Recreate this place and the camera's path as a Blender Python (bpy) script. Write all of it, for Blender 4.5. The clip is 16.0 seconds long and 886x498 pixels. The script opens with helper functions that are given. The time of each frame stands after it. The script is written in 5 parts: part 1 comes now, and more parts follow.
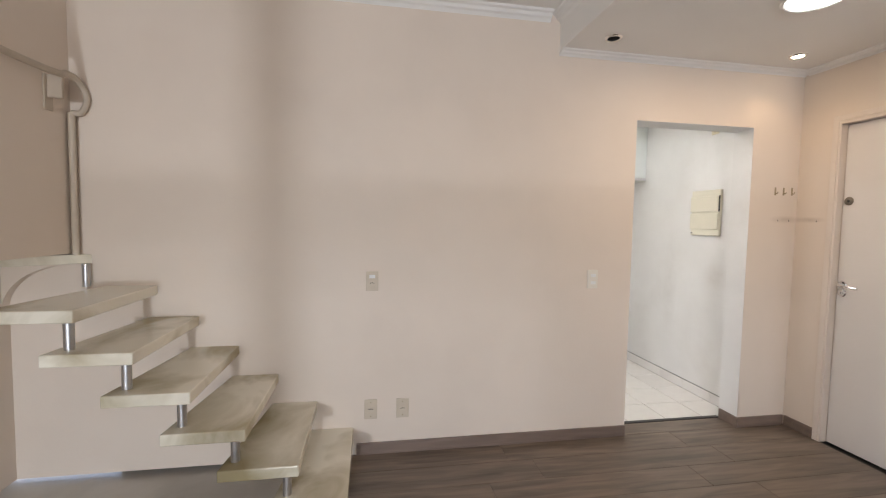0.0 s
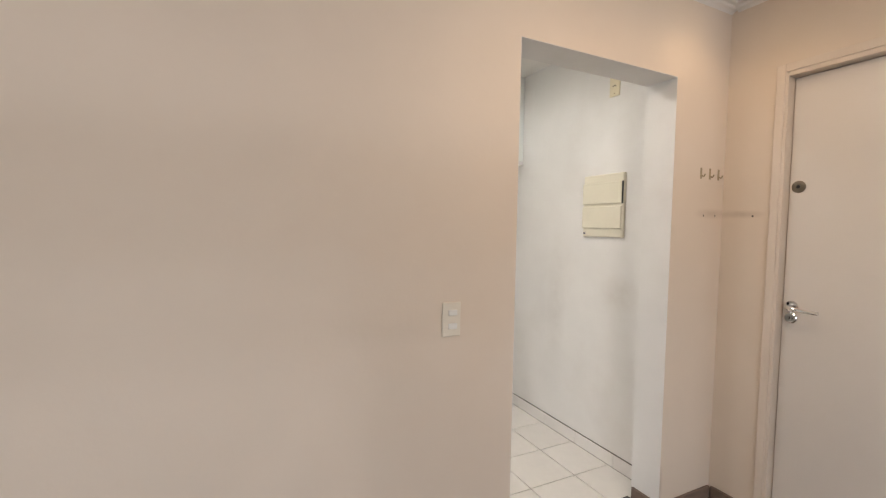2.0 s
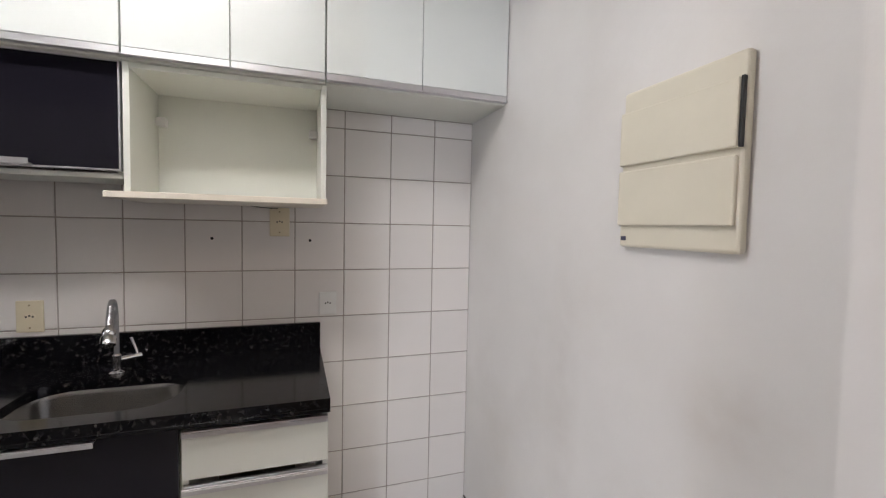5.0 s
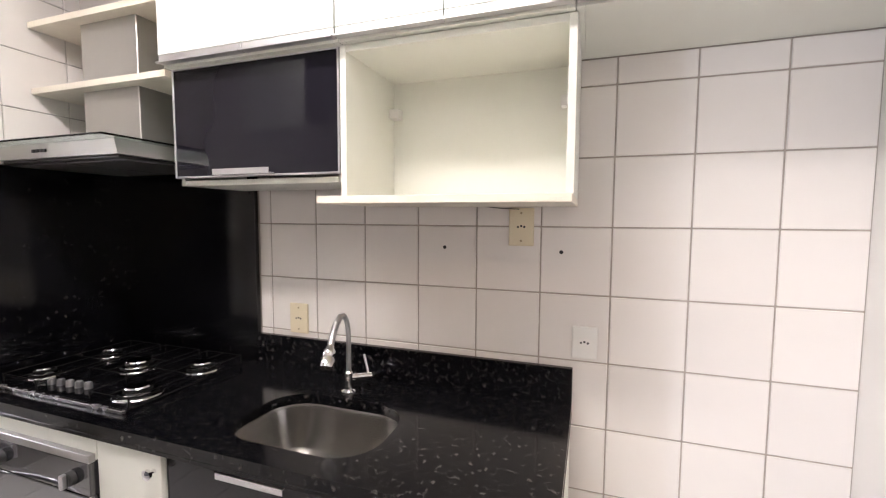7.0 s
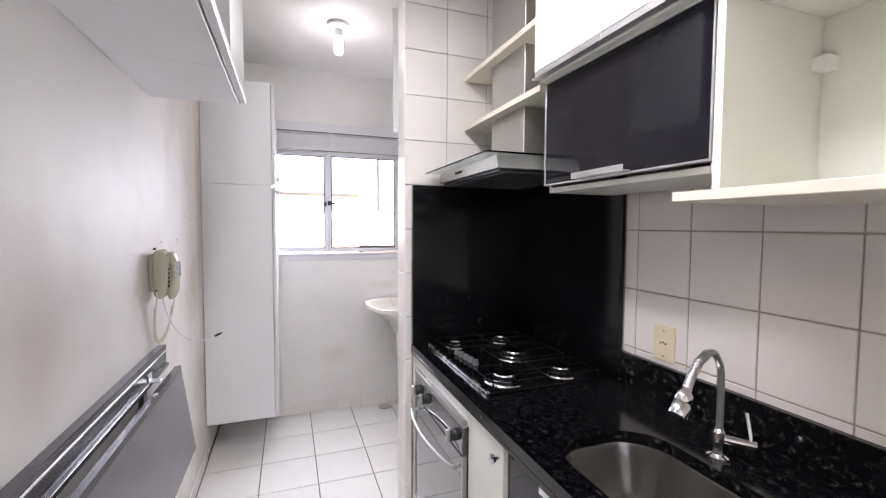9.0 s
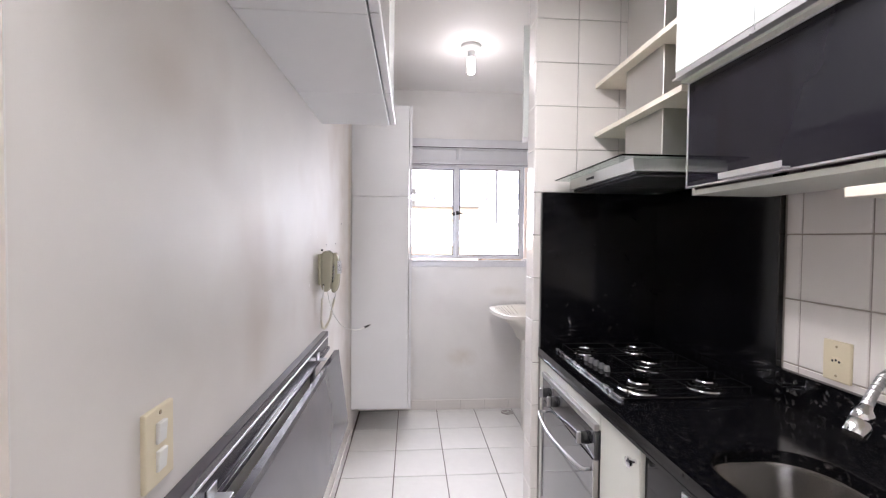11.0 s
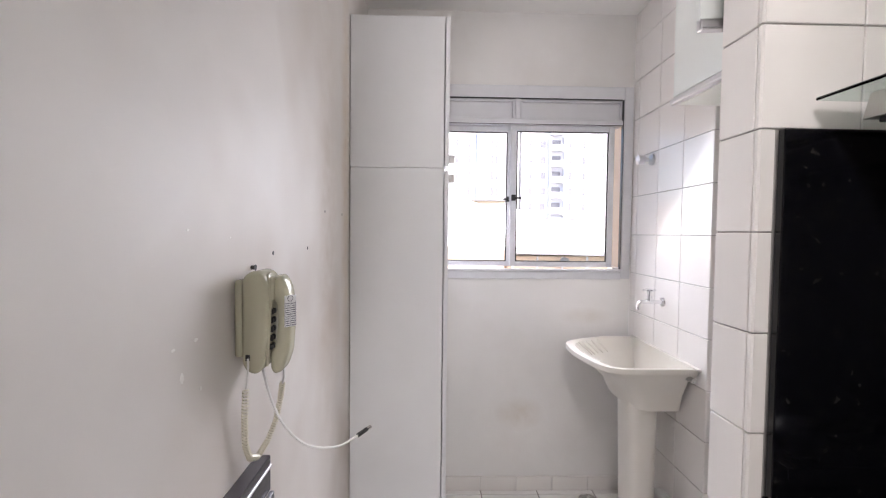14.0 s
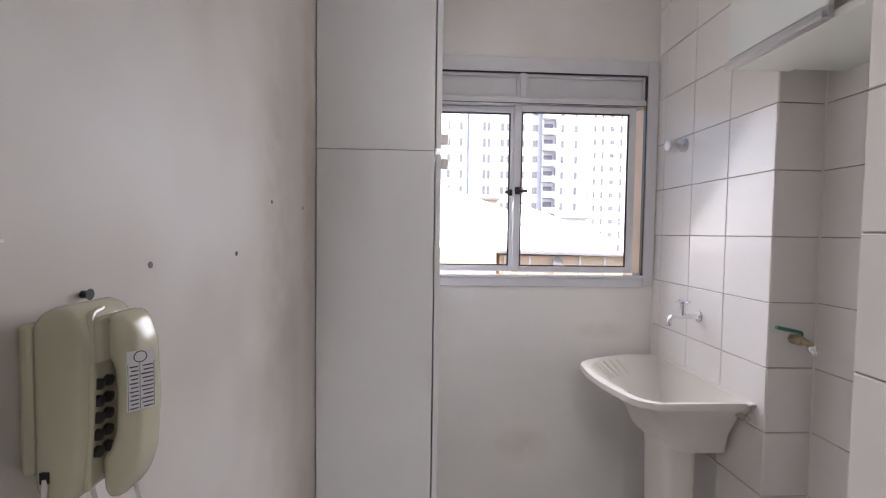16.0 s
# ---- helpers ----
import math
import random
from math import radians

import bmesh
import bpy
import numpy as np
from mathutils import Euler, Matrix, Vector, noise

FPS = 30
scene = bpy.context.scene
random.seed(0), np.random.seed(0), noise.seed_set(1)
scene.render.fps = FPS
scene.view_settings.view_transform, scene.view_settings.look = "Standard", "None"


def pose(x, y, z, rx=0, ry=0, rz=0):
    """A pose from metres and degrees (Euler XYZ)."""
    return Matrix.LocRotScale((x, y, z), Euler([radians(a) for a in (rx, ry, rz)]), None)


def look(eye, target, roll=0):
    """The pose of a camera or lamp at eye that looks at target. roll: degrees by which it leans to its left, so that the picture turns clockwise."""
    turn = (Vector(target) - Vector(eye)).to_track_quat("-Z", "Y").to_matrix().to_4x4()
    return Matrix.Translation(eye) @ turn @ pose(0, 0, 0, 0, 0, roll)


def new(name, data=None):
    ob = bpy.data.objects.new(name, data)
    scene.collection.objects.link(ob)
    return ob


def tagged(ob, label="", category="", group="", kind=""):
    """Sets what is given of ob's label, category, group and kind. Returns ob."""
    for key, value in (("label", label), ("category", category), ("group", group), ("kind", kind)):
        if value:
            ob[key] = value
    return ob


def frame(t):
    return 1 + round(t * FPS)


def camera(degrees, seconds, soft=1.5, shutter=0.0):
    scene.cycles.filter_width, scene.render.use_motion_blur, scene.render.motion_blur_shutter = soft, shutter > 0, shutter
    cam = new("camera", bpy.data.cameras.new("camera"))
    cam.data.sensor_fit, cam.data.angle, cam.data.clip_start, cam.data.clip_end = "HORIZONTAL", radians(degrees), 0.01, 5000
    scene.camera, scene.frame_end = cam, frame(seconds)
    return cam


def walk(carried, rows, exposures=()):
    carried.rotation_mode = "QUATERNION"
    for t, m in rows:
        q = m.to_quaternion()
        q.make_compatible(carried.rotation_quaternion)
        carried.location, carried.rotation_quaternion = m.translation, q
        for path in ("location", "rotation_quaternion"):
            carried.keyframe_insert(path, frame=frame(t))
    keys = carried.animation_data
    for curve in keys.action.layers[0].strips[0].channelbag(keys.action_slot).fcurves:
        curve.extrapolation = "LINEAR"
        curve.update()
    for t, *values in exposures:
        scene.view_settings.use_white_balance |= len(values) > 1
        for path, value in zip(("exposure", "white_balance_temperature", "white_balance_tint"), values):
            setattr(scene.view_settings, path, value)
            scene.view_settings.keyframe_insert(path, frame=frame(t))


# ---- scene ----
cam = camera(91.9, 16.0, soft=1.2)
PATH = [
    (0, (-2.592, -2.578, 1.413), (-2.253, -0.611, 1.294), 1.0),
    (0.5, (-2.519, -2.278, 1.402), (-2.011, -0.347, 1.285), 1.3),
    (1, (-2.381, -1.957, 1.385), (-1.667, -0.091, 1.292), 1.3),
    (1.5, (-2.139, -1.666, 1.403), (-1.311, 0.151, 1.295), 1.3),
    (2, (-1.848, -1.338, 1.394), (-0.968, 0.455, 1.291), 1.0),
    (2.5, (-1.542, -1.096, 1.398), (-0.644, 0.687, 1.275), 0.7),
    (3, (-1.247, -0.827, 1.398), (-0.307, 0.935, 1.272), 0.9),
    (3.2, (-1.16, -0.738, 1.392), (-0.217, 1.021, 1.268), 0.8),
    (5.3, (-0.594, -0.085, 1.39), (-0.054, 1.838, 1.278), 1.1),
    (5.5, (-0.573, -0.027, 1.393), (-0.125, 1.919, 1.272), 1.0),
    (6, (-0.501, 0.137, 1.415), (-0.406, 2.13, 1.272), 0.9),
    (6.5, (-0.46, 0.246, 1.419), (-0.768, 2.216, 1.267), 0.5),
    (7, (-0.494, 0.394, 1.422), (-1.143, 2.28, 1.276), 0.3),
    (7.5, (-0.548, 0.482, 1.414), (-1.486, 2.243, 1.284), 0.4),
    (8, (-0.565, 0.552, 1.408), (-1.883, 2.052, 1.296), 0.4),
    (8.5, (-0.54, 0.611, 1.414), (-2.187, 1.74, 1.299), 0.2),
    (9, (-0.506, 0.609, 1.405), (-2.384, 1.289, 1.301), 0.3),
    (9.5, (-0.438, 0.588, 1.406), (-2.402, 0.958, 1.312), 0.7),
    (9.6, (-0.417, 0.571, 1.411), (-2.387, 0.904, 1.315), 0.7),
    (9.7, (-0.399, 0.576, 1.406), (-2.375, 0.866, 1.313), 0.7),
    (12, (-0.541, 0.503, 1.372), (-2.536, 0.625, 1.314), 0.6),
    (12.5, (-0.751, 0.5, 1.399), (-2.748, 0.594, 1.324), 0.7),
    (13, (-1.031, 0.48, 1.399), (-3.029, 0.551, 1.323), 0.7),
    (13.2, (-1.128, 0.476, 1.402), (-3.125, 0.545, 1.329), 0.7),
    (13.5, (-1.304, 0.464, 1.388), (-3.301, 0.526, 1.316), 0.6),
    (14, (-1.566, 0.474, 1.384), (-3.564, 0.527, 1.311), 0.6),
    (14.5, (-1.753, 0.459, 1.384), (-3.751, 0.506, 1.304), 0.7),
    (15, (-1.89, 0.438, 1.393), (-3.888, 0.487, 1.315), 0.7),
    (15.5, (-1.941, 0.453, 1.385), (-3.938, 0.516, 1.307), 0.8),
    (16, (-1.923, 0.486, 1.385), (-3.919, 0.579, 1.308), 0.8),
]
EXPOSURE = [
    (0.0, 3.72, 6650, 13), (1.5, 3.6, 6950, 14), (3.0, 3.48, 7150, 14), (5.3, 3.36, 6350, 18), (6.3, 3.82, 6550, 20), (7.2, 4.4, 6700, 20), (8.1, 4.2, 6350, 20), (9.5, 4.18, 6200, 21),
    (12.0, 4.15, 6300, 20), (13.0, 4.25, 6300, 20), (14.0, 3.95, 6400, 19), (15.0, 3.46, 6400, 19), (16.0, 3.33, 6400, 19),
]
walk(cam, [(t, look(*p)) for t, *p in PATH], EXPOSURE)

# ---- light ----
world = bpy.data.worlds.new("sky")
scene.world = world
world.use_nodes = True
wn = world.node_tree.nodes
sky = wn.new("ShaderNodeTexSky")
sky.sky_type, sky.sun_disc = 'NISHITA', False
SUN_EL, SUN_AZ = 52, 55
sky.sun_elevation, sky.sun_rotation = radians(SUN_EL), radians(SUN_AZ)
sky.air_density, sky.dust_density = 1.0, 3.0
world.node_tree.links.new(sky.outputs[0], wn["Background"].inputs[0])
wn["Background"].inputs[1].default_value = 0.05


def lamp(kind, name, energy, color, m, **settings):
    data = bpy.data.lights.new(name, kind)
    data.energy, data.color = energy, color
    for key, value in settings.items():
        if key == "size":
            data.size = value
        if key == "size_y":
            data.shape, data.size_y = 'RECTANGLE', value
        if key == "radius":
            data.shadow_soft_size = value
        if key == "spot":
            data.spot_size, data.spot_blend = radians(value), 0.7
        if key == "spread":
            data.spread = radians(value)
        if key == "angle":
            data.angle = radians(value)
    ob = new(name, data)
    ob.matrix_world = m
    return ob


sd = Vector((math.sin(radians(SUN_AZ)) * math.cos(radians(SUN_EL)), math.cos(radians(SUN_AZ)) * math.cos(radians(SUN_EL)), math.sin(radians(SUN_EL))))
lamp('SUN', "sun", 0.78, (1.0, 0.96, 0.9), look(sd * 50, (0, 0, 0)), angle=12)
# area lamp standing in for daylight in the unseen balcony opening
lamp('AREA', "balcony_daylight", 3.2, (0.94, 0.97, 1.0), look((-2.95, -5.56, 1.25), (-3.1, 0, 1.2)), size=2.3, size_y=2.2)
# added small lamp out past the balcony rail, throwing a patch on the stair wall
lamp('AREA', "stair_wall_fill", 12.0, (0.82, 0.91, 1.0), look((-3.90, -8.5, 0.80), (-3.4, 0, 1.3)), size=0.14, size_y=0.10)
# the living room's own lamps
lamp('SPOT', "downlight_beam", 0.22, (1.0, 0.72, 0.45), look((0.05, -0.23, 2.47), (0.05, -0.23, 0)), spot=120, radius=0.03)
lamp('AREA', "living_lamp_light", 0.64, (1.0, 0.77, 0.54), look((-0.56, -0.85, 2.455), (-0.56, -0.85, 0)), size=0.22)
# added fill from the kitchen ceiling, where no lamp is known
lamp('AREA', "kitchen_fill_light", 1.22, (1.0, 0.97, 0.91), pose(-1.25, 0.66, 2.482), size=1.15, size_y=0.16)
# daylight standing in the laundry window's opening
lamp('AREA', "window_daylight", 1.0, (0.94, 0.97, 1.0), look((-3.795, 0.90, 1.60), (-2.8, 0.68, 0.98)), size=0.90, size_y=0.68, spread=130)
lamp('POINT', "bulb_light", 0.022, (1.0, 0.97, 0.92), pose(-3.02, 0.89, 2.31), radius=0.05)


# ---- materials ----
def mat(name, color, rough=0.5, metal=0.0, vary=0.06, scale=6.0, bump=0.0, bump_scale=60.0, spec=0.5, coat=0.0, per_object=0.0, stain=None, stain_scale=1.5, stain_amount=0.35, stain_detail=8):
    """A painted, plastic or metal surface with two scales of variation, relief and a stain colour."""
    m = bpy.data.materials.new(name)
    m.use_nodes = True
    nt = m.node_tree
    n, l = nt.nodes, nt.links
    b = n["Principled BSDF"]
    b.inputs["Roughness"].default_value, b.inputs["Metallic"].default_value = rough, metal
    b.inputs["Specular IOR Level"].default_value, b.inputs["Coat Weight"].default_value = spec, coat
    co = n.new("ShaderNodeTexCoord")
    big = n.new("ShaderNodeTexNoise")
    big.inputs["Scale"].default_value, big.inputs["Detail"].default_value = scale, 6
    l.new(co.outputs["Object"], big.inputs["Vector"])
    ramp = n.new("ShaderNodeMapRange")
    ramp.inputs["From Min"].default_value, ramp.inputs["From Max"].default_value = 0.3, 0.7
    ramp.inputs["To Min"].default_value, ramp.inputs["To Max"].default_value = 1 - vary, 1 + vary
    l.new(big.outputs["Fac"], ramp.inputs["Value"])
    value = ramp.outputs[0]
    if per_object:
        info = n.new("ShaderNodeObjectInfo")
        rnd = n.new("ShaderNodeMapRange")
        rnd.inputs["To Min"].default_value, rnd.inputs["To Max"].default_value = 1 - per_object, 1 + per_object
        l.new(info.outputs["Random"], rnd.inputs["Value"])
        mul = n.new("ShaderNodeMath")
        mul.operation = 'MULTIPLY'
        l.new(value, mul.inputs[0]), l.new(rnd.outputs[0], mul.inputs[1])
        value = mul.outputs[0]
    mix = n.new("ShaderNodeMix")
    mix.data_type, mix.blend_type = 'RGBA', 'MULTIPLY'
    mix.inputs["Factor"].default_value = 1.0
    mix.inputs["A"].default_value = (*color, 1)
    l.new(value, mix.inputs["B"])
    out = mix.outputs["Result"]
    if stain:
        st = n.new("ShaderNodeTexNoise")
        st.inputs["Scale"].default_value, st.inputs["Detail"].default_value, st.inputs["Roughness"].default_value = stain_scale, stain_detail, 0.55
        l.new(co.outputs["Object"], st.inputs["Vector"])
        sr = n.new("ShaderNodeMapRange")
        sr.inputs["From Min"].default_value, sr.inputs["From Max"].default_value = 0.5, 0.75
        sr.inputs["To Max"].default_value = stain_amount
        l.new(st.outputs["Fac"], sr.inputs["Value"])
        sm = n.new("ShaderNodeMix")
        sm.data_type = 'RGBA'
        sm.inputs["B"].default_value = (*stain, 1)
        l.new(sr.outputs[0], sm.inputs["Factor"]), l.new(out, sm.inputs["A"])
        out = sm.outputs["Result"]
    l.new(out, b.inputs["Base Color"])
    rr = n.new("ShaderNodeMapRange")
    rr.inputs["To Min"].default_value, rr.inputs["To Max"].default_value = rough * 0.8, min(1, rough * 1.25)
    l.new(big.outputs["Fac"], rr.inputs["Value"])
    l.new(rr.outputs[0], b.inputs["Roughness"])
    if bump:
        fine = n.new("ShaderNodeTexNoise")
        fine.inputs["Scale"].default_value, fine.inputs["Detail"].default_value = bump_scale, 5
        l.new(co.outputs["Object"], fine.inputs["Vector"])
        bn = n.new("ShaderNodeBump")
        bn.inputs["Strength"].default_value, bn.inputs["Distance"].default_value = bump, 0.004
        l.new(fine.outputs["Fac"], bn.inputs["Height"])
        l.new(bn.outputs[0], b.inputs["Normal"])
    return m


def grain(name, dark, light, rough, stretch, scale, contrast=(0.3, 0.7), bump=0.1, per_object=0.0, spec=0.5):
    """Stretched noise: wood, brushed metal or veined stone."""
    m = bpy.data.materials.new(name)
    m.use_nodes = True
    n, l = m.node_tree.nodes, m.node_tree.links
    b = n["Principled BSDF"]
    b.inputs["Roughness"].default_value, b.inputs["Specular IOR Level"].default_value = rough, spec
    co, mp, info = n.new("ShaderNodeTexCoord"), n.new("ShaderNodeMapping"), n.new("ShaderNodeObjectInfo")
    mp.inputs["Scale"].default_value = stretch
    add = n.new("ShaderNodeVectorMath")
    sc = n.new("ShaderNodeVectorMath")
    sc.operation = 'SCALE'
    sc.inputs[0].default_value = (37, 91, 53)
    l.new(info.outputs["Random"], sc.inputs["Scale"])
    l.new(co.outputs["Object"], mp.inputs["Vector"])
    l.new(mp.outputs[0], add.inputs[0]), l.new(sc.outputs[0], add.inputs[1])
    nz = n.new("ShaderNodeTexNoise")
    nz.inputs["Scale"].default_value, nz.inputs["Detail"].default_value, nz.inputs["Distortion"].default_value = scale, 9, 0.7
    l.new(add.outputs[0], nz.inputs["Vector"])
    big = n.new("ShaderNodeTexNoise")
    big.inputs["Scale"].default_value, big.inputs["Detail"].default_value = scale * 0.25, 3
    l.new(add.outputs[0], big.inputs["Vector"])
    av = n.new("ShaderNodeMath")
    av.operation = 'MULTIPLY_ADD'
    av.inputs[1].default_value, av.inputs[2].default_value = 0.5, 0.0
    sm = n.new("ShaderNodeMath")
    sm.operation = 'ADD'
    l.new(nz.outputs["Fac"], av.inputs[0])
    hb = n.new("ShaderNodeMath")
    hb.operation = 'MULTIPLY'
    hb.inputs[1].default_value = 0.5
    l.new(big.outputs["Fac"], hb.inputs[0])
    l.new(av.outputs[0], sm.inputs[0]), l.new(hb.outputs[0], sm.inputs[1])
    rp = n.new("ShaderNodeValToRGB")
    rp.color_ramp.elements[0].position, rp.color_ramp.elements[1].position = contrast
    rp.color_ramp.elements[0].color, rp.color_ramp.elements[1].color = (*dark, 1), (*light, 1)
    l.new(sm.outputs[0], rp.inputs[0])
    out = rp.outputs[0]
    if per_object:
        rnd = n.new("ShaderNodeMapRange")
        rnd.inputs["To Min"].default_value, rnd.inputs["To Max"].default_value = 1 - per_object, 1 + per_object
        l.new(info.outputs["Random"], rnd.inputs["Value"])
        mx = n.new("ShaderNodeMix")
        mx.data_type, mx.blend_type = 'RGBA', 'MULTIPLY'
        mx.inputs["Factor"].default_value = 1
        l.new(out, mx.inputs["A"]), l.new(rnd.outputs[0], mx.inputs["B"])
        out = mx.outputs["Result"]
    l.new(out, b.inputs["Base Color"])
    bn = n.new("ShaderNodeBump")
    bn.inputs["Strength"].default_value, bn.inputs["Distance"].default_value = bump, 0.003
    l.new(nz.outputs["Fac"], bn.inputs["Height"]), l.new(bn.outputs[0], b.inputs["Normal"])
    return m


def granite(name, flecks):
    m = bpy.data.materials.new(name)
    m.use_nodes = True
    n, l = m.node_tree.nodes, m.node_tree.links
    b = n["Principled BSDF"]
    b.inputs["Roughness"].default_value, b.inputs["Specular IOR Level"].default_value = 0.12, 0.38
    co, vo, nz = n.new("ShaderNodeTexCoord"), n.new("ShaderNodeTexVoronoi"), n.new("ShaderNodeTexNoise")
    vo.inputs["Scale"].default_value = 110
    nz.inputs["Scale"].default_value, nz.inputs["Detail"].default_value, nz.inputs["Roughness"].default_value = 52, 8, 0.7
    l.new(co.outputs["Object"], vo.inputs["Vector"]), l.new(co.outputs["Object"], nz.inputs["Vector"])
    rp = n.new("ShaderNodeValToRGB")
    e = rp.color_ramp.elements
    e[0].position, e[0].color = 0.515, (0.004, 0.004, 0.006, 1)
    e[1].position, e[1].color = 0.70, (0.22 * flecks, 0.21 * flecks, 0.20 * flecks, 1)
    mid = e.new(0.60)
    mid.color = (0.045 * flecks, 0.044 * flecks, 0.043 * flecks, 1)
    l.new(nz.outputs["Fac"], rp.inputs[0])
    mx = n.new("ShaderNodeMix")
    mx.data_type, mx.blend_type = 'RGBA', 'MULTIPLY'
    mx.inputs["Factor"].default_value = 0.7
    bw = n.new("ShaderNodeRGBToBW")
    l.new(vo.outputs["Color"], bw.inputs[0])
    l.new(rp.outputs[0], mx.inputs["A"]), l.new(bw.outputs[0], mx.inputs["B"])
    l.new(mx.outputs["Result"], b.inputs["Base Color"])
    return m


def glass(name, color, rough=0.0, ior=1.45):
    m = bpy.data.materials.new(name)
    m.use_nodes = True
    b = m.node_tree.nodes["Principled BSDF"]
    b.inputs["Base Color"].default_value = (*color, 1)
    b.inputs["Transmission Weight"].default_value, b.inputs["Roughness"].default_value, b.inputs["IOR"].default_value = 1, rough, ior
    return m


def glow(name, color, strength):
    m = bpy.data.materials.new(name)
    m.use_nodes = True
    b = m.node_tree.nodes["Principled BSDF"]
    b.inputs["Base Color"].default_value = (*color, 1)
    b.inputs["Emission Color"].default_value, b.inputs["Emission Strength"].default_value = (*color, 1), strength
    return m


PAINT_LIVING = mat("living_paint", (0.73, 0.63, 0.535), 0.55, vary=0.035, scale=1.6, bump=0.12, bump_scale=45, stain=(0.60, 0.50, 0.41), stain_scale=1.1, stain_amount=0.22)
PAINT_WHITE = mat("kitchen_paint", (0.76, 0.745, 0.725), 0.42, vary=0.04, scale=2.6, bump=0.16, bump_scale=38, stain=(0.60, 0.56, 0.52), stain_scale=2.2, stain_amount=0.32)
PAINT_SATIN = mat("satin_kitchen_paint", (0.70, 0.67, 0.64), 0.54, spec=0.5, vary=0.05, scale=3.2, bump=0.14, bump_scale=26, stain=(0.56, 0.50, 0.45), stain_scale=2.3, stain_amount=0.9, stain_detail=2.2)
PAINT_CEILING = mat("ceiling_paint", (0.82, 0.80, 0.77), 0.7, vary=0.02, scale=2.5, bump=0.08)
FRAME_PAINT = mat("door_frame_paint", (0.74, 0.65, 0.57), 0.4, vary=0.03, scale=3, bump=0.06, bump_scale=30)
LOCK_METAL = mat("dull_lock_metal", (0.24, 0.21, 0.17), 0.4, 0.9, vary=0.1, scale=60)
PAINT_DOOR = mat("door_paint", (0.77, 0.725, 0.69), 0.35, vary=0.02, scale=3, bump=0.05, bump_scale=30)
TILE = mat("wall_tile", (0.78, 0.748, 0.72), 0.16, spec=0.28, vary=0.02, scale=3, bump=0.03, bump_scale=9, per_object=0.025)
TILE_FLOOR = mat("floor_tile", (0.75, 0.735, 0.71), 0.22, vary=0.035, scale=9, bump=0.03, bump_scale=60, per_object=0.025, stain=(0.60, 0.57, 0.52), stain_scale=7, stain_amount=0.2)
GROUT = mat("grout", (0.40, 0.36, 0.32), 0.9, vary=0.15, scale=14, bump=0.2)
GROUT_FLOOR = mat("floor_grout", (0.16, 0.14, 0.125), 0.9, vary=0.15, scale=14, bump=0.2)
GROUT_LIGHT = mat("pale_grout", (0.34, 0.32, 0.30), 0.9, vary=0.15, scale=14, bump=0.2)
GRANITE = granite("black_granite", 0.6)
# same granite, its flecks darkened to put the upright slabs' dimmer look in colour
GRANITE_DIM = granite("black_granite_dim", 0.2)
PLANK = grain("laminate", (0.085, 0.064, 0.050), (0.235, 0.182, 0.142), 0.34, (1.0, 9.0, 1.0), 3.2, (0.32, 0.66), 0.06, 0.12)
SKIRTING = grain("skirting_laminate", (0.12, 0.085, 0.068), (0.24, 0.175, 0.14), 0.4, (1.0, 6.0, 8.0), 3.0, (0.3, 0.7), 0.05, 0.06)
MARBLE = grain("stair_stone", (0.36, 0.30, 0.17), (0.82, 0.77, 0.65), 0.22, (1.0, 0.7, 1.0), 3.2, (0.39, 0.56), 0.02, 0.06)
STONE_FLOOR = grain("pale_stone", (0.40, 0.37, 0.33), (0.62, 0.58, 0.53), 0.35, (1, 1, 1), 2.6, (0.34, 0.62), 0.04)
STEEL = mat("steel", (0.56, 0.55, 0.54), 0.26, 1.0, vary=0.05, scale=40)
STEEL_TUBE = mat("steel_tube", (0.52, 0.52, 0.53), 0.35, 1.0, vary=0.05, scale=30)
BRUSHED = mat("brushed_steel", (0.44, 0.43, 0.42), 0.30, 1.0, vary=0.015, scale=3)
BOWL_STEEL = mat("sink_steel", (0.40, 0.39, 0.375), 0.22, 1.0, vary=0.04, scale=8)
STEEL_PANEL = mat("satin_steel_sheet", (0.52, 0.51, 0.49), 0.46, 1.0, vary=0.015, scale=3)
CHROME = mat("chrome", (0.78, 0.78, 0.79), 0.08, 1.0, vary=0.02)
ALU = mat("aluminium", (0.66, 0.65, 0.66), 0.32, 0.85, vary=0.03, scale=30)
ALU_WHITE = mat("white_aluminium", (0.64, 0.64, 0.66), 0.38, vary=0.03, scale=12)
MELAMINE = mat("white_melamine", (0.76, 0.775, 0.71), 0.36, vary=0.02, scale=5)
LACQUER = mat("white_lacquer", (0.76, 0.79, 0.765), 0.22, vary=0.015, scale=4)
COOL_WHITE = mat("cool_white_melamine", (0.74, 0.745, 0.755), 0.34, vary=0.02, scale=5)
EDGE = mat("board_edge", (0.80, 0.74, 0.64), 0.45, vary=0.04, scale=12)
BLACK_GLASS = mat("black_glass", (0.012, 0.011, 0.016), 0.05, vary=0.03, spec=0.32)
BLACK = mat("black_plastic", (0.015, 0.015, 0.015), 0.4, vary=0.05)
HOB_GLASS = mat("hob_glass", (0.005, 0.005, 0.006), 0.07, vary=0.03, spec=0.22)
KNOB_METAL = mat("grey_knob_metal", (0.19, 0.19, 0.20), 0.38, 0.6, vary=0.05, scale=30)
IRON = mat("cast_iron", (0.008, 0.008, 0.008), 0.6, vary=0.1, scale=40, spec=0.05)
